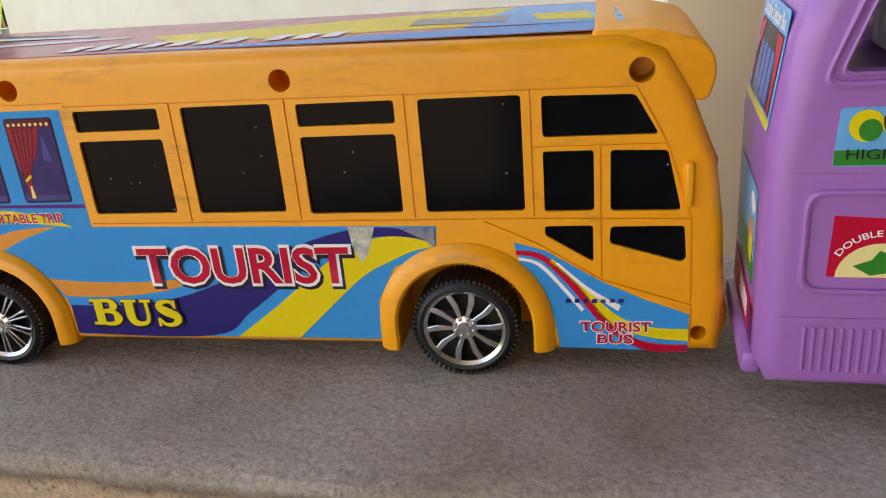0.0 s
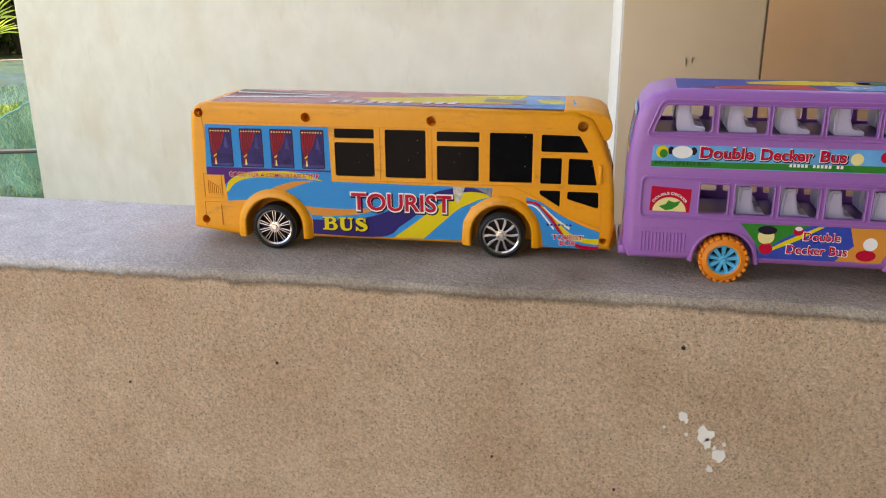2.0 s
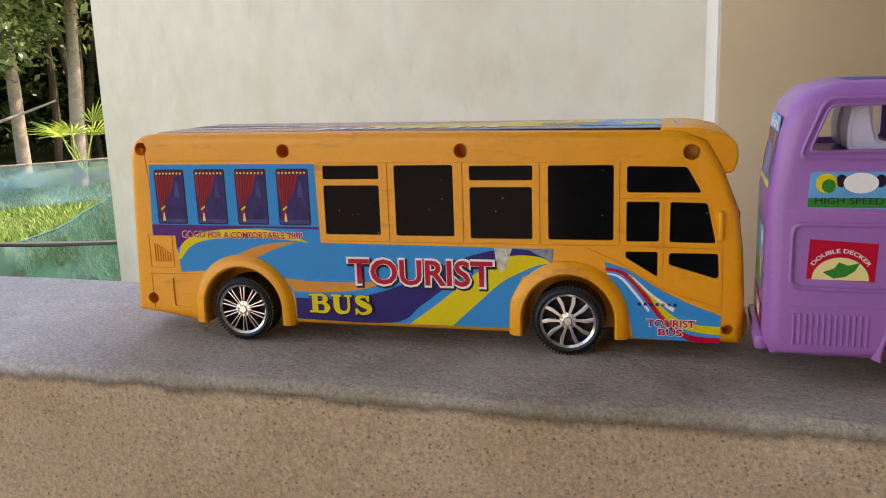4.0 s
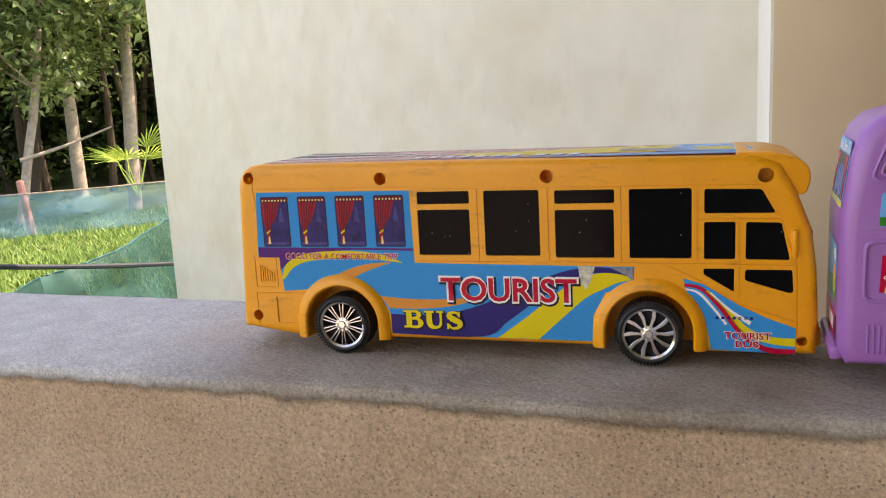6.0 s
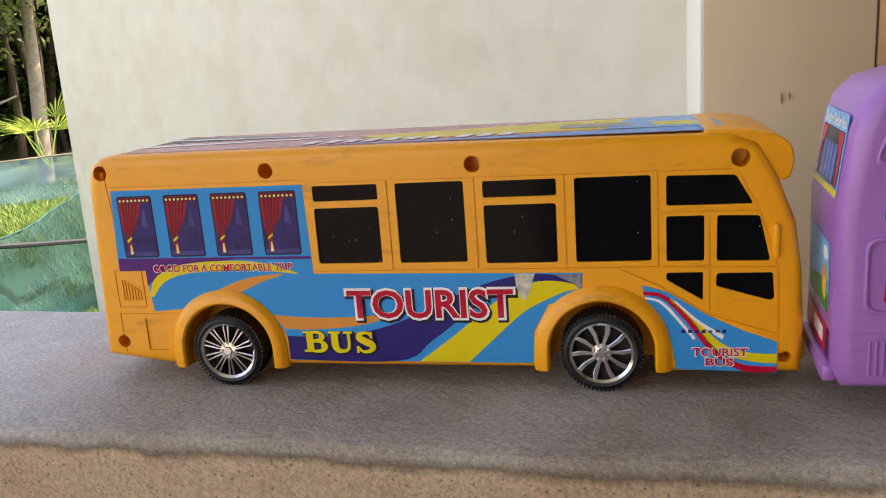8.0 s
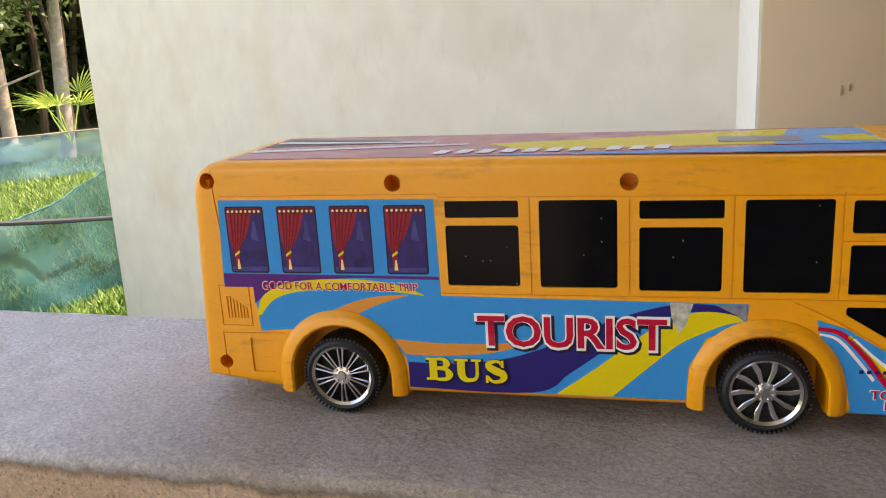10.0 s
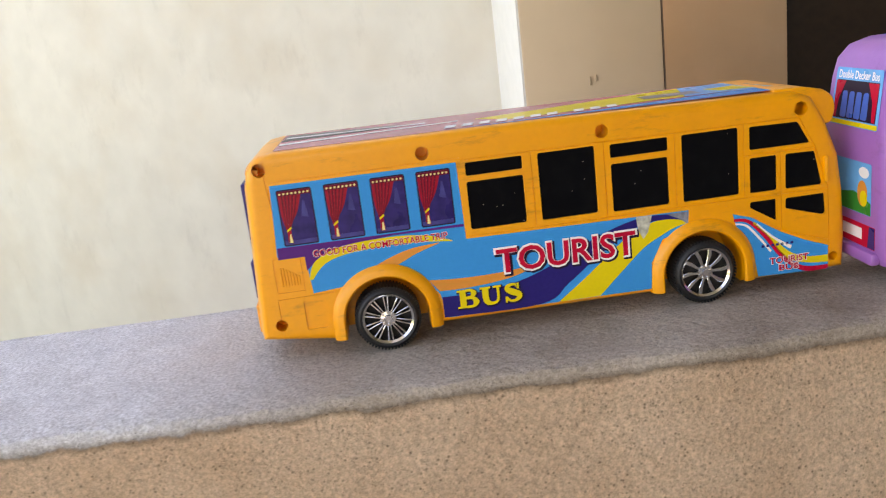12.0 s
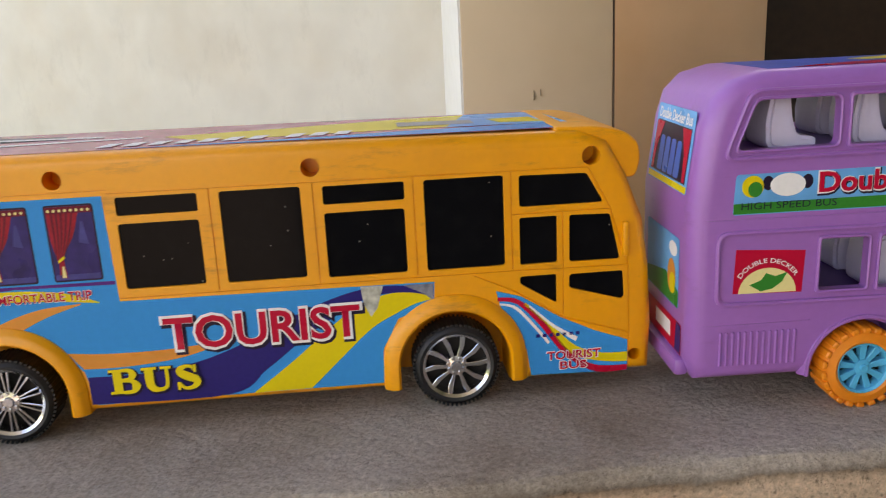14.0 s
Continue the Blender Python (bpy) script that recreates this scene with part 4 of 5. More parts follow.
def double_decker():
    dd = thing("toy_double_decker", pose(0.372, -0.020, 0, 0, 0, -1.0), "purple plastic toy double decker bus with orange wheels and stickers", "toy bus")
    out = mm([(-72, 14), (222, 15.5), (226, 30), (224, 84), (221, 92), (214, 126), (204, 142), (190, 147), (-48, 147), (-61, 143.5), (-68.5, 136), (-72, 124), (-76.5, 92), (-76.5, 24)])
    bm = bmesh.new()
    prism(bm, out, 0.0, DD_W)
    rim = [e for e in bm.edges if abs(e.verts[0].co.y - e.verts[1].co.y) < 1e-6]
    bmesh.ops.bevel(bm, geom=rim, offset=0.0080, segments=5, affect="EDGES", profile=0.5, clamp_overlap=True)
    body = part("body", bm, LILAC, dd)
    c = bmesh.new()
    prism(c, rect(-.060, .206, .1125, .1420, .004), 0.004, DD_W - 0.004)
    prism(c, rect(-.030, .216, .0470, .0840, .004), 0.004, DD_W - 0.004)
    for x in (0.0, 0.142):
        for y0, y1 in ((-0.01, 0.02), (DD_W - 0.02, DD_W + 0.01)):
            prism(c, [(x - 0.0225, -0.01), (x + 0.0225, -0.01)] + [(x + 0.0225 * math.cos(math.pi * i / 24), 0.0170 + 0.0225 * math.sin(math.pi * i / 24)) for i in range(25)], y0, y1)
    cut(body, c)
    w = bmesh.new()
    up = [rounded(mm([(-59, 115.5), (-17.5, 116), (-17.5, 135.8), (-51.5, 135.5)]), 0.003)]
    up += [rect((-12.5 + 37.4 * i) / 1000, (21.2 + 37.4 * i) / 1000, .1160, .1358, .0015) for i in range(5)]
    up += [rounded(mm([(175, 116), (206, 116), (200, 135.5), (175, 135.8)]), 0.003)]
    low = [rect((-22.5 + 1.0) / 1000, -.0010, .0542, .0768, .0015)] + [rect((4.2 + 32.0 * i) / 1000, (31.5 + 32.0 * i) / 1000, .0540, .0768, .0015) for i in range(4)] + [rect(.136, .162, .0540, .0768, .0015), rect(.168, .205, .0540, .0768, .0015)]
    for p in up + low:
        prism(w, p, -0.01, DD_W + 0.01)
    cut(body, w)
    g = bmesh.new()
    groove(g, mm([(-72, 87.0), (220, 87.5)]), 0.0009, 0.0005)
    groove(g, mm([(-76, 40.5), (-24, 41)]), 0.0007, 0.0004)
    cut(body, g)

    def frame_ring(pts, grow, name="window_frame"):
        cx, cz = (min(p[0] for p in pts) + max(p[0] for p in pts)) / 2, (min(p[1] for p in pts) + max(p[1] for p in pts)) / 2
        hx, hz = (max(p[0] for p in pts) - min(p[0] for p in pts)) / 2, (max(p[1] for p in pts) - min(p[1] for p in pts)) / 2
        bm = bmesh.new()
        rings = []
        for k, yy in ((0.0, 0.0008), (0.0, -0.0010), (0.5, -0.0014), (1.0, -0.0010), (1.0, 0.0008)):
            rings.append([bm.verts.new((cx + (p[0] - cx) * (1 + k * grow / hx), yy, cz + (p[1] - cz) * (1 + k * grow / hz))) for p in pts])
        n = len(pts)
        for a, b in zip(rings, rings[1:]):
            for i in range(n):
                bm.faces.new((a[i], a[(i + 1) % n], b[(i + 1) % n], b[i]))
        bmesh.ops.recalc_face_normals(bm, faces=bm.faces[:])
        part(name, bm, LILAC, dd)

    for p in up + low:
        frame_ring(p, 0.0012)
    frame_ring(rounded(mm([(-63, 113), (210, 113.6), (203, 138.8), (-53, 138.3)]), 0.005, 5), 0.0018, "window_band_frame")
    frame_ring(rect(-.0640, .209, .0505, .0800, .005), 0.0018, "window_band_frame")
    for i in range(13):
        part("vent_rib", box(bmesh.new(), -.0630 + .0027 * i, -.0617 + .0027 * i, -0.0007, 0.001, .0215, .0372, 0.0004, 1), LILAC, dd)
    # seats on both decks
    for deck, z0, xs in ((0, 0.1125, [-38, -1, 36, 73, 110, 147, 184]), (1, 0.0470, [12, 44, 76, 108, 140, 172])):
        for x in xs:
            for yy in (0.010, 0.043):
                bm = bmesh.new()
                a, b = prism(bm, rounded(mm([(x, 0), (x + 17, 0), (x + 17, 5.5), (x + 9, 6.5), (x + 6.5, 14), (x + 5.0, 26), (x - 2.5, 26), (x - 4.5, 12), (x - 4, 3)]), 0.002), yy, yy + 0.024)
                es = [e for e in bm.edges if abs(e.verts[0].co.y - e.verts[1].co.y) < 1e-6]
                bmesh.ops.bevel(bm, geom=es, offset=0.0016, segments=2, affect="EDGES")
                bm.transform(Matrix.Translation((0, 0, z0)))
                part("seat", bm, SEAT, dd, "pale lilac moulded seat")
    for z in (0.1126, 0.0471):
        part("deck_floor", box(bmesh.new(), -.028, .208, 0.0045, DD_W - 0.0045, z, z + 0.0012), PLUM, dd)
    for x in (0.0, 0.142):
        wheel(dd, x, -0.004, 0.0182, 9, TANGERINE, CYAN, 0.0116, 0.014, toy=True)
        wheel(dd, x, DD_W + 0.004, 0.0182, 9, TANGERINE, CYAN, 0.0116, -0.014, toy=True)
        arch(dd, x, 0.0170, 0.0225, 0.0268, LILAC, 0.0150, -0.0015, 0.003)
        part("axle", lathe(bmesh.new(), [(0.0001, 0.0), (0.003, 0.0), (0.003, DD_W), (0.0001, DD_W)], 12), DARK, dd).location = (x, 0, 0.0182)
    y, L = -0.0001, 0.00009
    st = part("side_sticker", sheet(bmesh.new(), rounded(mm([(-59.5, 88.6), (205, 90), (203, 107.5), (-58.5, 105.6)]), 0.0015), y), SKYBLUE, dd, "sky blue sticker strip with green ground and red lettering", smooth=False)

    def layer(name, pts, mat, k, parent=st):
        return part(name, sheet(bmesh.new(), pts, y - L * k), mat, parent, smooth=False)

    def oval(cx, cz, rx, rz, n=20):
        return mm([(cx + rx * math.cos(2 * math.pi * i / n), cz + rz * math.sin(2 * math.pi * i / n)) for i in range(n)])

    layer("green_band", mm([(-59.2, 89.0), (204, 90.4), (204, 94.8), (100, 95.0), (-59.2, 93.4)]), GREEN, 1)
    layer("balloon", oval(-51.5, 100.4, 4.6, 4.6), LEMON, 2)
    layer("balloon", oval(-50.5, 99.2, 3.0, 3.2), GREEN, 3)
    layer("oval_shape", oval(-37, 100.6, 7.4, 4.8), WHITE, 3)
    for s in (-1, 1):
        layer("oval_shape", oval(-37 + s * 8.2, 101.6, 2.3, 3.0), INK, 2)
    layer("balloon", oval(85, 99.5, 4.4, 4.4), CREAM, 2)
    layer("balloon", oval(104, 101.5, 3.6, 4.0), RED, 2)
    layer("oval_shape", oval(122, 100.4, 6.0, 4.8), LEMON, 2)
    for txt, a0, a1 in (("Double", -24, 14), ("Decker", 19, 55), ("Bus", 60, 78)):
        part("lettering", lettering(txt, a0 / 1000, a1 / 1000, .0965, .1052, y - 2.5 * L, 0.0010, 0.055), INK, st, smooth=False).location = (0.0005, 0, -0.0005)
        part("lettering", lettering(txt, a0 / 1000, a1 / 1000, .0965, .1052, y - 3 * L, 0.0006, 0.04), WHITE, st, smooth=False)
        part("lettering", lettering(txt, a0 / 1000, a1 / 1000, .0965, .1052, y - 4 * L, 0.0, 0.03), RED, st, smooth=False)
    part("lettering", lettering("HIGH SPEED BUS", -.056, -.016, .0908, .0938, y - 3 * L), INK, st, smooth=False)
    bm = bmesh.new()
    for i in range(14):
        if i not in (5, 11):
            sheet(bm, rect(.0395 + .0027 * i, .0413 + .0027 * i, .0922, .0945), y - 3 * L)
    part("print_bar", bm, WHITE, st, smooth=False)
    rd = part("red_sticker", sheet(bmesh.new(), mm([(-58, 54.4), (-28.3, 53.8), (-27.6, 72.2), (-57.2, 73.8)]), y), RED, dd, "red badge sticker with yellow half disc", smooth=False)
    layer("half_disc", mm([(-43.2 + 12.4 * math.cos(math.pi * i / 16), 54.3 + 11.0 * math.sin(math.pi * i / 16)) for i in range(17)]), CREAM, 1, rd)
    layer("leaf_shape", mm([(-51, 58), (-46, 60), (-44, 63), (-40, 61.5), (-35, 63), (-37, 59), (-41, 56), (-46, 55)]), GREEN, 2, rd)
    part("lettering", lettering("DOUBLE DECKER", -.0570, -.0295, .0672, .0692, y - 2 * L, 0, 0.01, arc=(-.0432, .0540, .0135)), WHITE, rd, smooth=False)
    sd = part("lower_sticker", sheet(bmesh.new(), mm([(10, 47.5), (120, 48.5), (119, 38), (112, 21.5), (25, 20.5), (22, 33), (14, 43)]), y), material("sticker_royal", (0.02, 0.06, 0.42), 0.28, vary=0.2, scale=200), dd, "royal blue, green and orange side sticker with lettering", smooth=False)
    layer("swoosh", mm([(10, 47.4), (60, 48), (40, 36), (26, 24), (22, 33), (14, 43)]), GREEN, 1, sd)
    layer("swoosh", band([(30, 27), (48, 38), (66, 47.6)], [(32, 26), (50, 35), (70, 47.6)]), LEMON, 2, sd)
    layer("swoosh", mm([(88, 48), (120, 48.4), (118, 36), (112, 21.6), (80, 21.4), (92, 34)]), ORANGE, 2, sd)
    layer("balloon", oval(52, 43.6, 3.6, 3.6), RED, 3, sd)
    layer("balloon", oval(52, 45.4, 2.6, 1.6), WHITE, 4, sd)
    layer("oval_shape", oval(29.5, 38, 6.0, 6.0), CREAM, 3, sd)
    layer("oval_shape", oval(30, 43.2, 7.0, 3.4), INK, 4, sd)
    layer("oval_shape", oval(30, 28.5, 5.0, 4.6), RED, 3, sd)
    layer("oval_shape", oval(103, 36, 5.0, 5.0), WHITE, 4, sd)
    layer("oval_shape", oval(101, 27, 7, 4.4), RED, 3, sd)
    for txt, a0, a1, b0, b1 in (("Double", 56, 82, 36.5, 43), ("Decker Bus", 45, 88, 25.5, 32.5)):
        part("lettering", lettering(txt, a0 / 1000, a1 / 1000, b0 / 1000, b1 / 1000, y - 3 * L, 0.0006, 0.04), WHITE, sd, smooth=False)
        part("lettering", lettering(txt, a0 / 1000, a1 / 1000, b0 / 1000, b1 / 1000, y - 4 * L, 0.0, 0.02), RED, sd, smooth=False)

    # tail stickers: drawn across the back (x across from the near side, z up)
    def tail(name, pts, mat, k, parent, lean, x0, z0):
        bm = sheet(bmesh.new(), pts, -0.0001 - L * k)
        bm.transform(Matrix.Translation((x0, 0, z0)) @ Matrix.Rotation(lean, 4, "Y") @ Matrix(((0, 1, 0, 0), (-0.8, 0, 0, DD_W - 0.003), (0, 0, 1, 0), (0, 0, 0, 1))))
        return part(name, bm, mat, parent, smooth=False)

    def tail_text(text, a0, a1, b0, b1, k, mat, parent, lean, x0, z0):
        bm = lettering(text, a0, a1, b0, b1, -0.0001 - L * k, 0, 0.02)
        bm.transform(Matrix.Translation((x0, 0, z0)) @ Matrix.Rotation(lean, 4, "Y") @ Matrix(((0, 1, 0, 0), (-0.8, 0, 0, DD_W - 0.003), (0, 0, 1, 0), (0, 0, 0, 1))))
        return part("lettering", bm, mat, parent, smooth=False)

    ln = math.atan2(5.5, 40.0)
    a = (ln, -0.0766, 0.0920)
    ts = tail("tail_sticker", rounded(mm([(9, 4), (79, 4), (77, 39), (12, 39)]), 0.002), SKYBLUE, 1, dd, *a)
    tagged(ts, "glossy tail sticker of curtains over blue seats")
    tail("printed_room", mm([(13, 8), (75, 8), (74, 31.5), (15, 31.5)]), INK, 2, ts, *a)
    for i in range(4):
        tail("printed_seat", rounded(mm([(24 + 10 * i, 9), (33 + 10 * i, 9), (32 + 10 * i, 25), (25 + 10 * i, 25)]), 0.002), material("print_seat_blue", (0.04, 0.14, 0.50), 0.3, vary=0.2), 3, ts, *a)
    for p in ([(14, 31), (28, 31), (20, 20), (18, 8.5), (14, 8.5)], [(74, 31), (60, 31), (68, 20), (70, 8.5), (74, 8.5)]):
        tail("printed_curtain", mm(p), RED, 4, ts, *a)
    tail("print_strip", mm([(10, 4.4), (78, 4.4), (78, 7.2), (10, 7.2)]), LEMON, 2, ts, *a)
    tail_text("Double Decker Bus", .016, .073, .0325, .0375, 3, WHITE, ts, *a)
    b = (0.0, -0.0766, 0.0)
    t2 = tail("tail_sticker", rounded(mm([(14, 44), (74, 44), (74, 76), (14, 76)]), 0.002), SKYBLUE, 1, dd, *b)
    tagged(t2, "tail sticker with blue sky and green field")
    tail("green_band", mm([(14.4, 44.4), (73.6, 44.4), (73.6, 52), (50, 57), (14.4, 52)]), GREEN, 2, t2, *b)
    tail("oval_shape", oval(62, 57, 7, 8), ORANGE, 3, t2, *b)
    tail("oval_shape", oval(64, 70, 7, 3.4), WHITE, 3, t2, *b)
    tail("oval_shape", oval(64, 54, 5, 5), LEMON, 4, t2, *b)
    t3 = tail("tail_sticker", mm([(8, 24), (80, 24), (80, 38), (8, 38)]), RED, 1, dd, *b)
    tagged(t3, "red tail sticker with white plate bar")
    tail("plate_bar", mm([(34, 28), (62, 28), (62, 35), (34, 35)]), WHITE, 2, t3, *b)
    tail("printed_lamp", mm([(70, 24.4), (79.6, 24.4), (79.6, 37.6), (72, 37.6)]), DUSK, 2, t3, *b)
    part("rear_bumper", box(bmesh.new(), -0.0795, -0.073, 0.008, DD_W - 0.008, 0.0145, 0.0225, 0.002), LILAC, dd)

    def roof(name, pts, mat, k, parent):
        bm = sheet(bmesh.new(), pts, 0.0)
        bm.transform(Matrix(((1, 0, 0, 0), (0, 0, 1, 0), (0, -1, 0, 0.1468 + 0.00012 * k), (0, 0, 0, 1))))
        return part(name, bm, mat, parent, smooth=False)

    rs = roof("roof_sticker", mm([(-44, 9), (186, 9), (184, 67), (-42, 67)]), material("print_blue", (0.03, 0.09, 0.42), 0.4, vary=0.3, scale=60, spec=0.1), 3, dd)
    tagged(rs, "colourful printed roof sticker")
    roof("swoosh", band([(-34, 9.5), (-10, 22), (20, 30), (50, 34)], [(-30, 9.4), (0, 10), (30, 10), (60, 9.5)]), RED, 4, rs)
    roof("swoosh", band([(10, 50), (50, 62), (100, 58)], [(10, 40), (50, 36), (100, 40)]), LEMON, 4, rs)
    roof("swoosh", band([(70, 30), (110, 40), (180, 30)], [(70, 10), (110, 11), (180, 10)]), SKYBLUE, 4, rs)
    roof("swoosh", band([(90, 56), (130, 66), (180, 64)], [(90, 44), (130, 44), (180, 40)]), GREEN, 4, rs)
    return dd


double_decker()

# ---- garden beyond the wall's corner ----
GZ = -1.42


def ground():
    bm = bmesh.new()
    rnd = random.Random(5)
    xs = [-400, -120, -60, -40] + [-30 + i for i in range(41)] + [20, 40, 120, 400]
    ys = [-400, -120, -40, -20] + [-10 + i for i in range(41)] + [40, 60, 120, 400]
    g = [[bm.verts.new((x, y, GZ + (0.05 * noise.noise(Vector((x * 0.6, y * 0.6, 0))) if -20 < x < -2.5 and 0 < y < 25 else 0))) for y in ys] for x in xs]
    for i in range(len(xs) - 1):
        for j in range(len(ys) - 1):
            bm.faces.new((g[i][j], g[i + 1][j], g[i + 1][j + 1], g[i][j + 1]))
    return tagged(part("ground", bm, SOIL), "grassy garden ground with dry patches", "ground", kind="structure")


ground()


def from_quads(name, verts, faces, mat, label, category, kind="", parent=None):
    me = bpy.data.meshes.new(name)
    me.from_pydata(verts, [], faces)
    me.materials.append(mat)
    ob = new(name, me)
    if parent:
        ob.parent = parent
    return tagged(ob, label, category, kind=kind)


def leaves(rnd, count, spot, size, droop=0.5):
    """Pointed leaves, each folded along its rib; spot() gives a place."""
    verts, faces = [], []
    for _ in range(count):
        p = Vector(spot(rnd))
        s = size * rnd.uniform(0.6, 1.3)
        m = Euler((rnd.uniform(-0.9, 0.9) - droop, rnd.uniform(-0.9, 0.9), rnd.uniform(0, 6.28))).to_matrix()
        k = len(verts)
        for q in ((0, 0, 0), (0.28, 0.45, 0.07), (0, 1, -0.06), (-0.28, 0.45, 0.07), (0, 0.45, 0)):
            verts.append(p + m @ (Vector(q) * s))
        faces += [(k, k + 1, k + 4), (k + 1, k + 2, k + 4), (k + 2, k + 3, k + 4), (k + 3, k, k + 4)]
    return verts, faces


def at(bearing, dist, z=GZ):
    """A place in the garden: degrees to the left of straight ahead, metres from the porch."""
    a = radians(bearing)
    return Vector((0.2 - dist * math.sin(a), -0.45 + dist * math.cos(a), z))


def limb(bm, pts, r0, r1, seg=10):
    rings = []
    k = len(pts)
    for i, p in enumerate(pts):
        p = Vector(p)
        d = (Vector(pts[min(i + 1, k - 1)]) - Vector(pts[max(i - 1, 0)])).normalized()
        s = d.cross(Vector((0.3, 1, 0.1))).normalized()
        u = d.cross(s)
        r = r0 + (r1 - r0) * i / (k - 1)
        r *= 1 + 0.12 * noise.noise(p * 3)
        rings.append([bm.verts.new(p + (s * math.cos(2 * math.pi * j / seg) + u * math.sin(2 * math.pi * j / seg)) * r) for j in range(seg)])
    for a, b in zip(rings, rings[1:]):
        for j in range(seg):
            bm.faces.new((a[j], a[(j + 1) % seg], b[(j + 1) % seg], b[j]))


def wander(p, q, bend, n=9, seed=1):
    rnd = random.Random(seed)
    p, q = Vector(p), Vector(q)
    off = Vector((rnd.uniform(-1, 1), rnd.uniform(-1, 1), rnd.uniform(-0.4, 0.4))) * bend
    out = []
    for i in range(n):
        t = i / (n - 1)
        w = Vector((noise.noise(Vector((seed, t * 3, 0))), noise.noise(Vector((seed, 7, t * 3))), 0)) * bend * 0.4
        out.append(p.lerp(q, t) + off * math.sin(math.pi * t) + w * math.sin(math.pi * t))
    return out


def tree(name, label, root, top, r, seed, boughs, crown, count, size, bark=BARK, leaf=LEAF, extra=()):
    """A trunk with limbs, and a crown of separate leaves in uneven clumps."""
    rnd = random.Random(seed)
    t = thing(name, Matrix.Translation(root), label, "tree")
    bm = bmesh.new()
    trunk = wander((0, 0, -0.1), top - root, 0.10 * (top - root).length ** 0.5, 12, seed)
    limb(bm, trunk, r, r * 0.5, 12)
    part("trunk", bm, bark, t)
    ends = []
    for i in range(boughs):
        s = trunk[rnd.randint(5, 11)]
        d = Vector((rnd.uniform(-1, 1), rnd.uniform(-1, 1), rnd.uniform(-0.1, 0.7))) * crown
        bm = bmesh.new()
        limb(bm, wander(s, s + d, 0.25, 7, seed * 31 + i), r * 0.32, r * 0.06, 7)
        part("limb", bm, bark, t)
        ends.append((s, s + d))
    for p, q in extra:
        bm = bmesh.new()
        limb(bm, wander(p - root, q - root, 0.12, 8, seed + 77), r * 0.42, r * 0.18, 7)
        part("limb", bm, bark, t, "bare pale branch")
    clumps = []
    for s, e in ends:
        for _ in range(7):
            clumps.append((s.lerp(e, rnd.uniform(0.45, 1.1)) + Vector((rnd.gauss(0, 1), rnd.gauss(0, 1), rnd.gauss(0, 0.8))) * crown * 0.16, crown * rnd.uniform(0.08, 0.2)))

    def spot(q):
        c, s = q.choice(clumps)
        return c + Vector((q.gauss(0, s), q.gauss(0, s), q.gauss(0, s * 0.7)))

    v, f = leaves(rnd, count, spot, size)
    ob = from_quads("crown", v, f, leaf, "", "", parent=t)
    return t


tree("tree", "pale-barked garden tree with glossy green leaves", at(39.9, 14.0), at(37.6, 14.0, 4.6), 0.11, 3, 12, 2.4, 12000, 0.14)
tree("tree", "leaning pale tree with a bare low branch", at(46.8, 13.4), at(43.0, 13.6, 3.2), 0.075, 8, 9, 1.8, 7000, 0.14, extra=((at(46.2, 13.0, -0.43), at(40.7, 13.0, -0.04)),))
tree("tree", "leafy garden tree in sunlight", at(50.0, 15.0), at(49.5, 15.0, 4.5), 0.12, 12, 10, 2.8, 9000, 0.15)
tree("tree", "leafy garden tree in sunlight", at(33.0, 15.5), at(33.5, 15.5, 4.8), 0.13, 17, 10, 2.8, 9000, 0.15)
tree("tree", "leafy garden tree standing behind others", at(43.0, 17.5), at(42.5, 17.5, 4.6), 0.13, 21, 14, 3.0, 14000, 0.16)

# the dark wood behind: leaves past counting, with bare stems under them
rw = random.Random(40)


def wood_spot(q):
    b, d = q.uniform(26, 58), q.uniform(19, 26)
    p = at(b, d)
    p.z = GZ + (0.3 + 1.2 * q.random() if q.random() < 0.12 else 1.5 + 6.5 * q.random())
    return p


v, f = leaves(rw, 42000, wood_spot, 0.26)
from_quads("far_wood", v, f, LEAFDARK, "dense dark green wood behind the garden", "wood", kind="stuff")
for i in range(34):
    b, d = rw.uniform(32, 52), rw.uniform(17.5, 22)
    bm = bmesh.new()
    p = at(b, d)
    limb(bm, wander((0, 0, -0.1), (rw.uniform(-0.5, 0.5), rw.uniform(-0.4, 0.4), 6.0), 0.3, 7, 200 + i), rw.uniform(0.05, 0.11), 0.04, 8)
    sapling = thing("sapling", Matrix.Translation(p), "thin dark young tree in the shaded wood", "tree", "young trees of the wood")
    part("trunk", bm, BARKDARK, sapling)

# added dark sheet that stands for the deep shade behind the leaves
wood_shade = bmesh.new()
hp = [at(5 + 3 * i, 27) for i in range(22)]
lo, hi = [wood_shade.verts.new(p) for p in hp], [wood_shade.verts.new((p.x, p.y, 9.0 + 0.8 * noise.noise(Vector((i, 0, 0))))) for i, p in enumerate(hp)]
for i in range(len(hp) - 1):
    wood_shade.faces.new((lo[i], lo[i + 1], hi[i + 1], hi[i]))
tagged(part("backdrop", wood_shade, LEAFDARK), "deep shade of the wood", "backdrop", kind="structure")


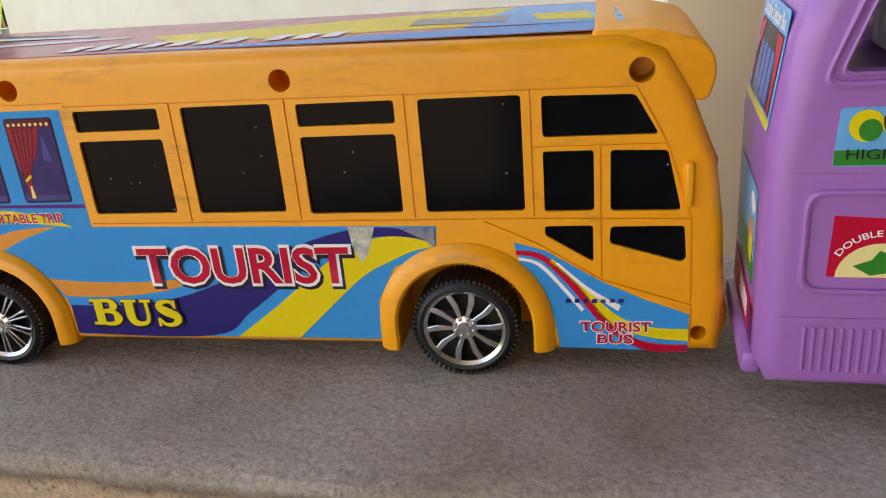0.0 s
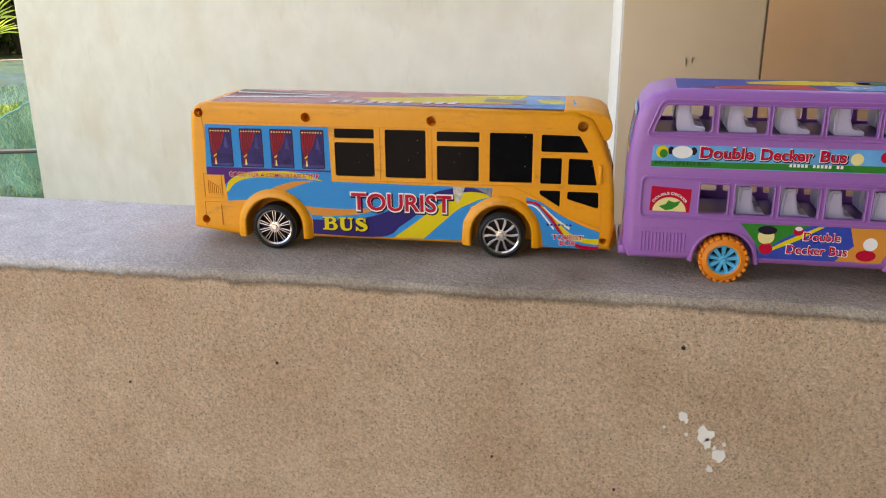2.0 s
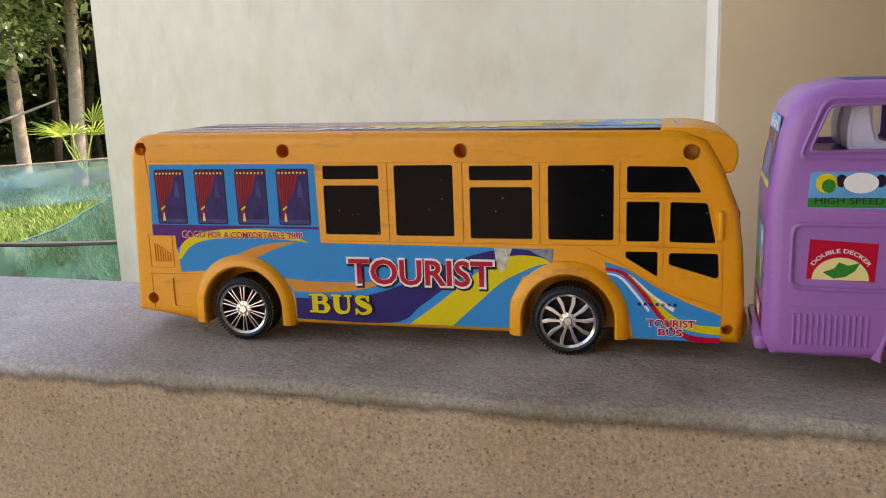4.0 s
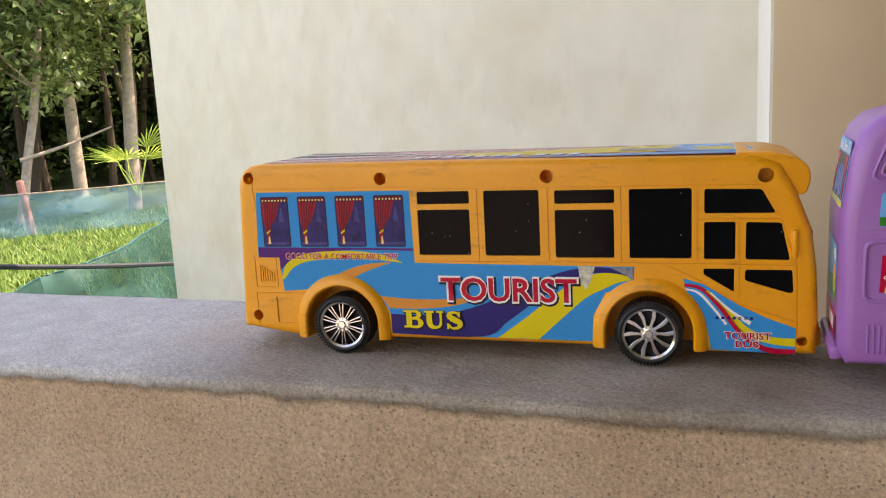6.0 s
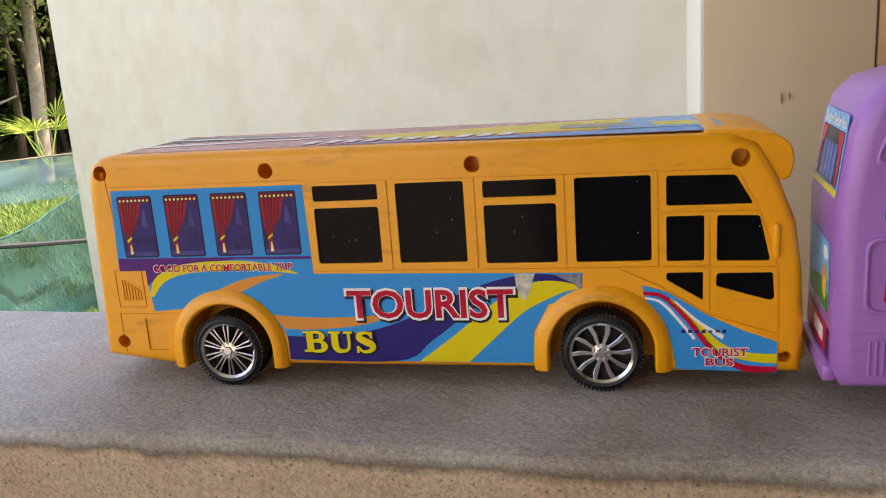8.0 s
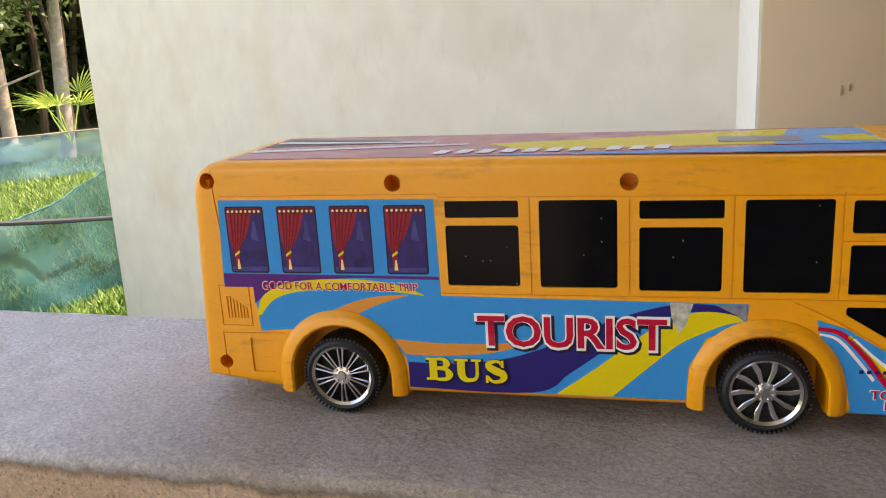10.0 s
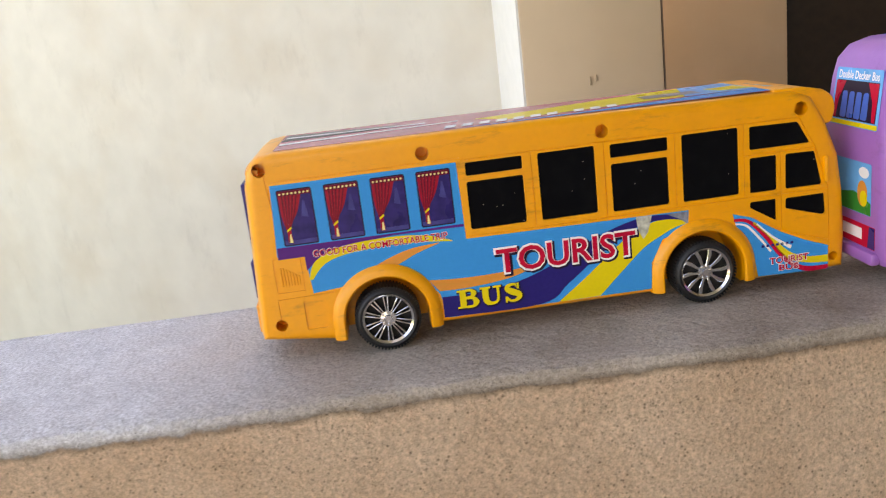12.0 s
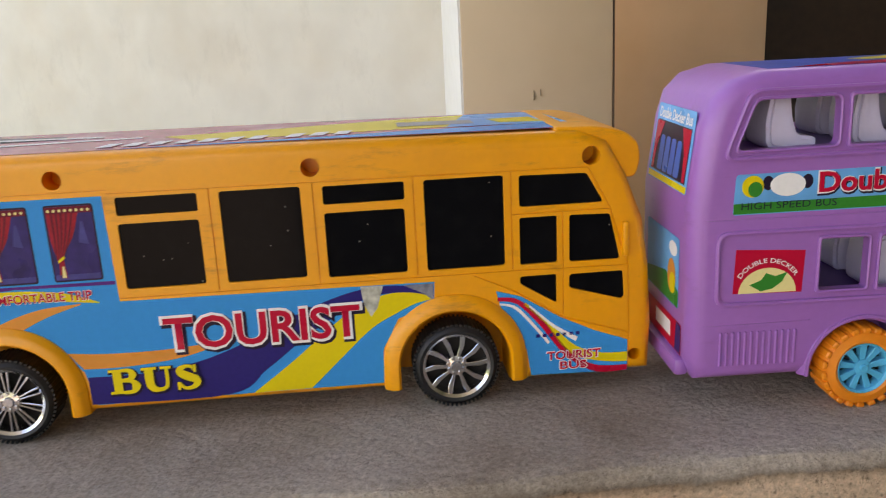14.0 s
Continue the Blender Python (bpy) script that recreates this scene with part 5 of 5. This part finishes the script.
def fan_palm(root, seed):
    """A young palm: stalks with fans of narrow folded blades."""
    rnd = random.Random(seed)
    t = thing("palm_sapling", Matrix.Translation(root), "young bright green fan palm behind the net", "palm")
    for i in range(6):
        az, up = rnd.uniform(0, 6.28), rnd.uniform(0.35, 1.0)
        if i == 0:
            az, up = 2.6, 0.55
        d = Vector((math.cos(az) * math.cos(up), math.sin(az) * math.cos(up), math.sin(up)))
        tip = Vector((0, 0, 0.35)) + d * rnd.uniform(0.25, 0.45)
        bm = bmesh.new()
        limb(bm, wander((0, 0, 0), tip, 0.04, 6, seed + i), 0.012, 0.006, 6)
        part("stalk", bm, PALM, t)
        verts, faces = [], []
        side = d.cross(Vector((0, 0, 1))).normalized()
        for j in range(11):
            a = radians(-75 + 15 * j)
            w = (d * math.cos(a) + side * math.sin(a)).normalized()
            n = rnd.uniform(0.42, 0.62)
            perp = w.cross(d.cross(side)).normalized() * 0.020
            k = len(verts)
            sag = Vector((0, 0, -0.10 * n))
            verts += [tip, tip + w * n * 0.5 + perp, tip + w * n + sag, tip + w * n * 0.5 - perp, tip + w * n * 0.5 + Vector((0, 0, 0.012))]
            faces += [(k, k + 1, k + 4), (k + 1, k + 2, k + 4), (k + 2, k + 3, k + 4), (k + 3, k, k + 4)]
        from_quads("fan_leaf", verts, faces, PALM, "", "", parent=t)
    return t


fan_palm(at(39.6, 13.0, GZ + 0.35), 4)


def net(name, p, q, height, mat, label, top_rope, seed, sag=0.06, height2=None, low_rope=None):
    """A garden net on posts: a slack creased sheet with a rope along its top."""
    t = thing(name, Matrix.Translation(p), label, "net fence")
    d = Vector(q) - Vector(p)
    nx, nz = 60, 10
    bm = bmesh.new()
    side = Vector((-d.y, d.x, 0)).normalized()

    def point(u, w):
        h = height + ((height2 or height) - height) * u - sag * math.sin(math.pi * (u * 3 % 1)) * w
        return d * u + Vector((0, 0, h * w)) + side * (0.10 * noise.noise(Vector((u * 9, w * 2.0, seed))) + 0.03 * noise.noise(Vector((u * 40, w * 7, seed))))

    g = [[bm.verts.new(point(i / nx, j / nz)) for j in range(nz + 1)] for i in range(nx + 1)]
    for i in range(nx):
        for j in range(nz):
            bm.faces.new((g[i][j], g[i + 1][j], g[i + 1][j + 1], g[i][j + 1]))
    part("mesh_sheet", bm, mat, t)
    bm = bmesh.new()
    limb(bm, [point(i / nx, 1.0) + Vector((0, 0, 0.004)) for i in range(nx + 1)], 0.005 if low_rope else 0.011, 0.005 if low_rope else 0.011, 6)
    part("rope", bm, top_rope, t)
    if low_rope:
        bm = bmesh.new()
        limb(bm, [d * u + Vector((0, 0, low_rope[0] + (low_rope[1] - low_rope[0]) * u - 0.05 * math.sin(math.pi * u))) - side * 0.14 for u in (i / 40 for i in range(41))], 0.016, 0.016, 7)
        part("hose", bm, ROPE, t, "dark hose slung along the net")
    return t


net("net_fence", at(56, 5.2), at(30, 6.5), 0.36, NETTEAL, "slack teal net fence with a dark hose along it", TEAL, 3, 0.05, 1.12, (0.90, 0.42))
net("net_fence", at(58, 12.6), at(28, 12.2), 0.60, NETPALE, "pale translucent blue net with a straight top rail", BARK, 9, 0.01)
post = part("fence_post", lathe(bmesh.new(), [(0.0001, 0.0), (0.055, 0.0), (0.048, 0.76), (0.0001, 0.78)], 10), POST)
post.matrix_world = Matrix.Translation(at(46.1, 12.2)) @ pose(0, 0, 0, 90, 0, 0) @ pose(0, 0, 0, 4, 0, 3)
tagged(post, "weathered pinkish wooden fence post", "post")

rg = random.Random(11)


def grass_blades(count):
    verts, faces = [], []
    for _ in range(count):
        p = at(rg.uniform(33, 52), rg.uniform(5.3, 14.0))
        h, a = rg.uniform(0.04, 0.11), rg.uniform(0, 6.28)
        s = Vector((math.cos(a), math.sin(a), 0)) * rg.uniform(0.006, 0.012)
        lean = Vector((rg.gauss(0, 0.05), rg.gauss(0, 0.05), h))
        k = len(verts)
        verts += [p - s, p + s, p + lean]
        faces.append((k, k + 1, k + 2))
    return verts, faces


v, f = grass_blades(40000)
from_quads("grass", v, f, GRASS, "short sunlit green grass", "grass", kind="stuff")
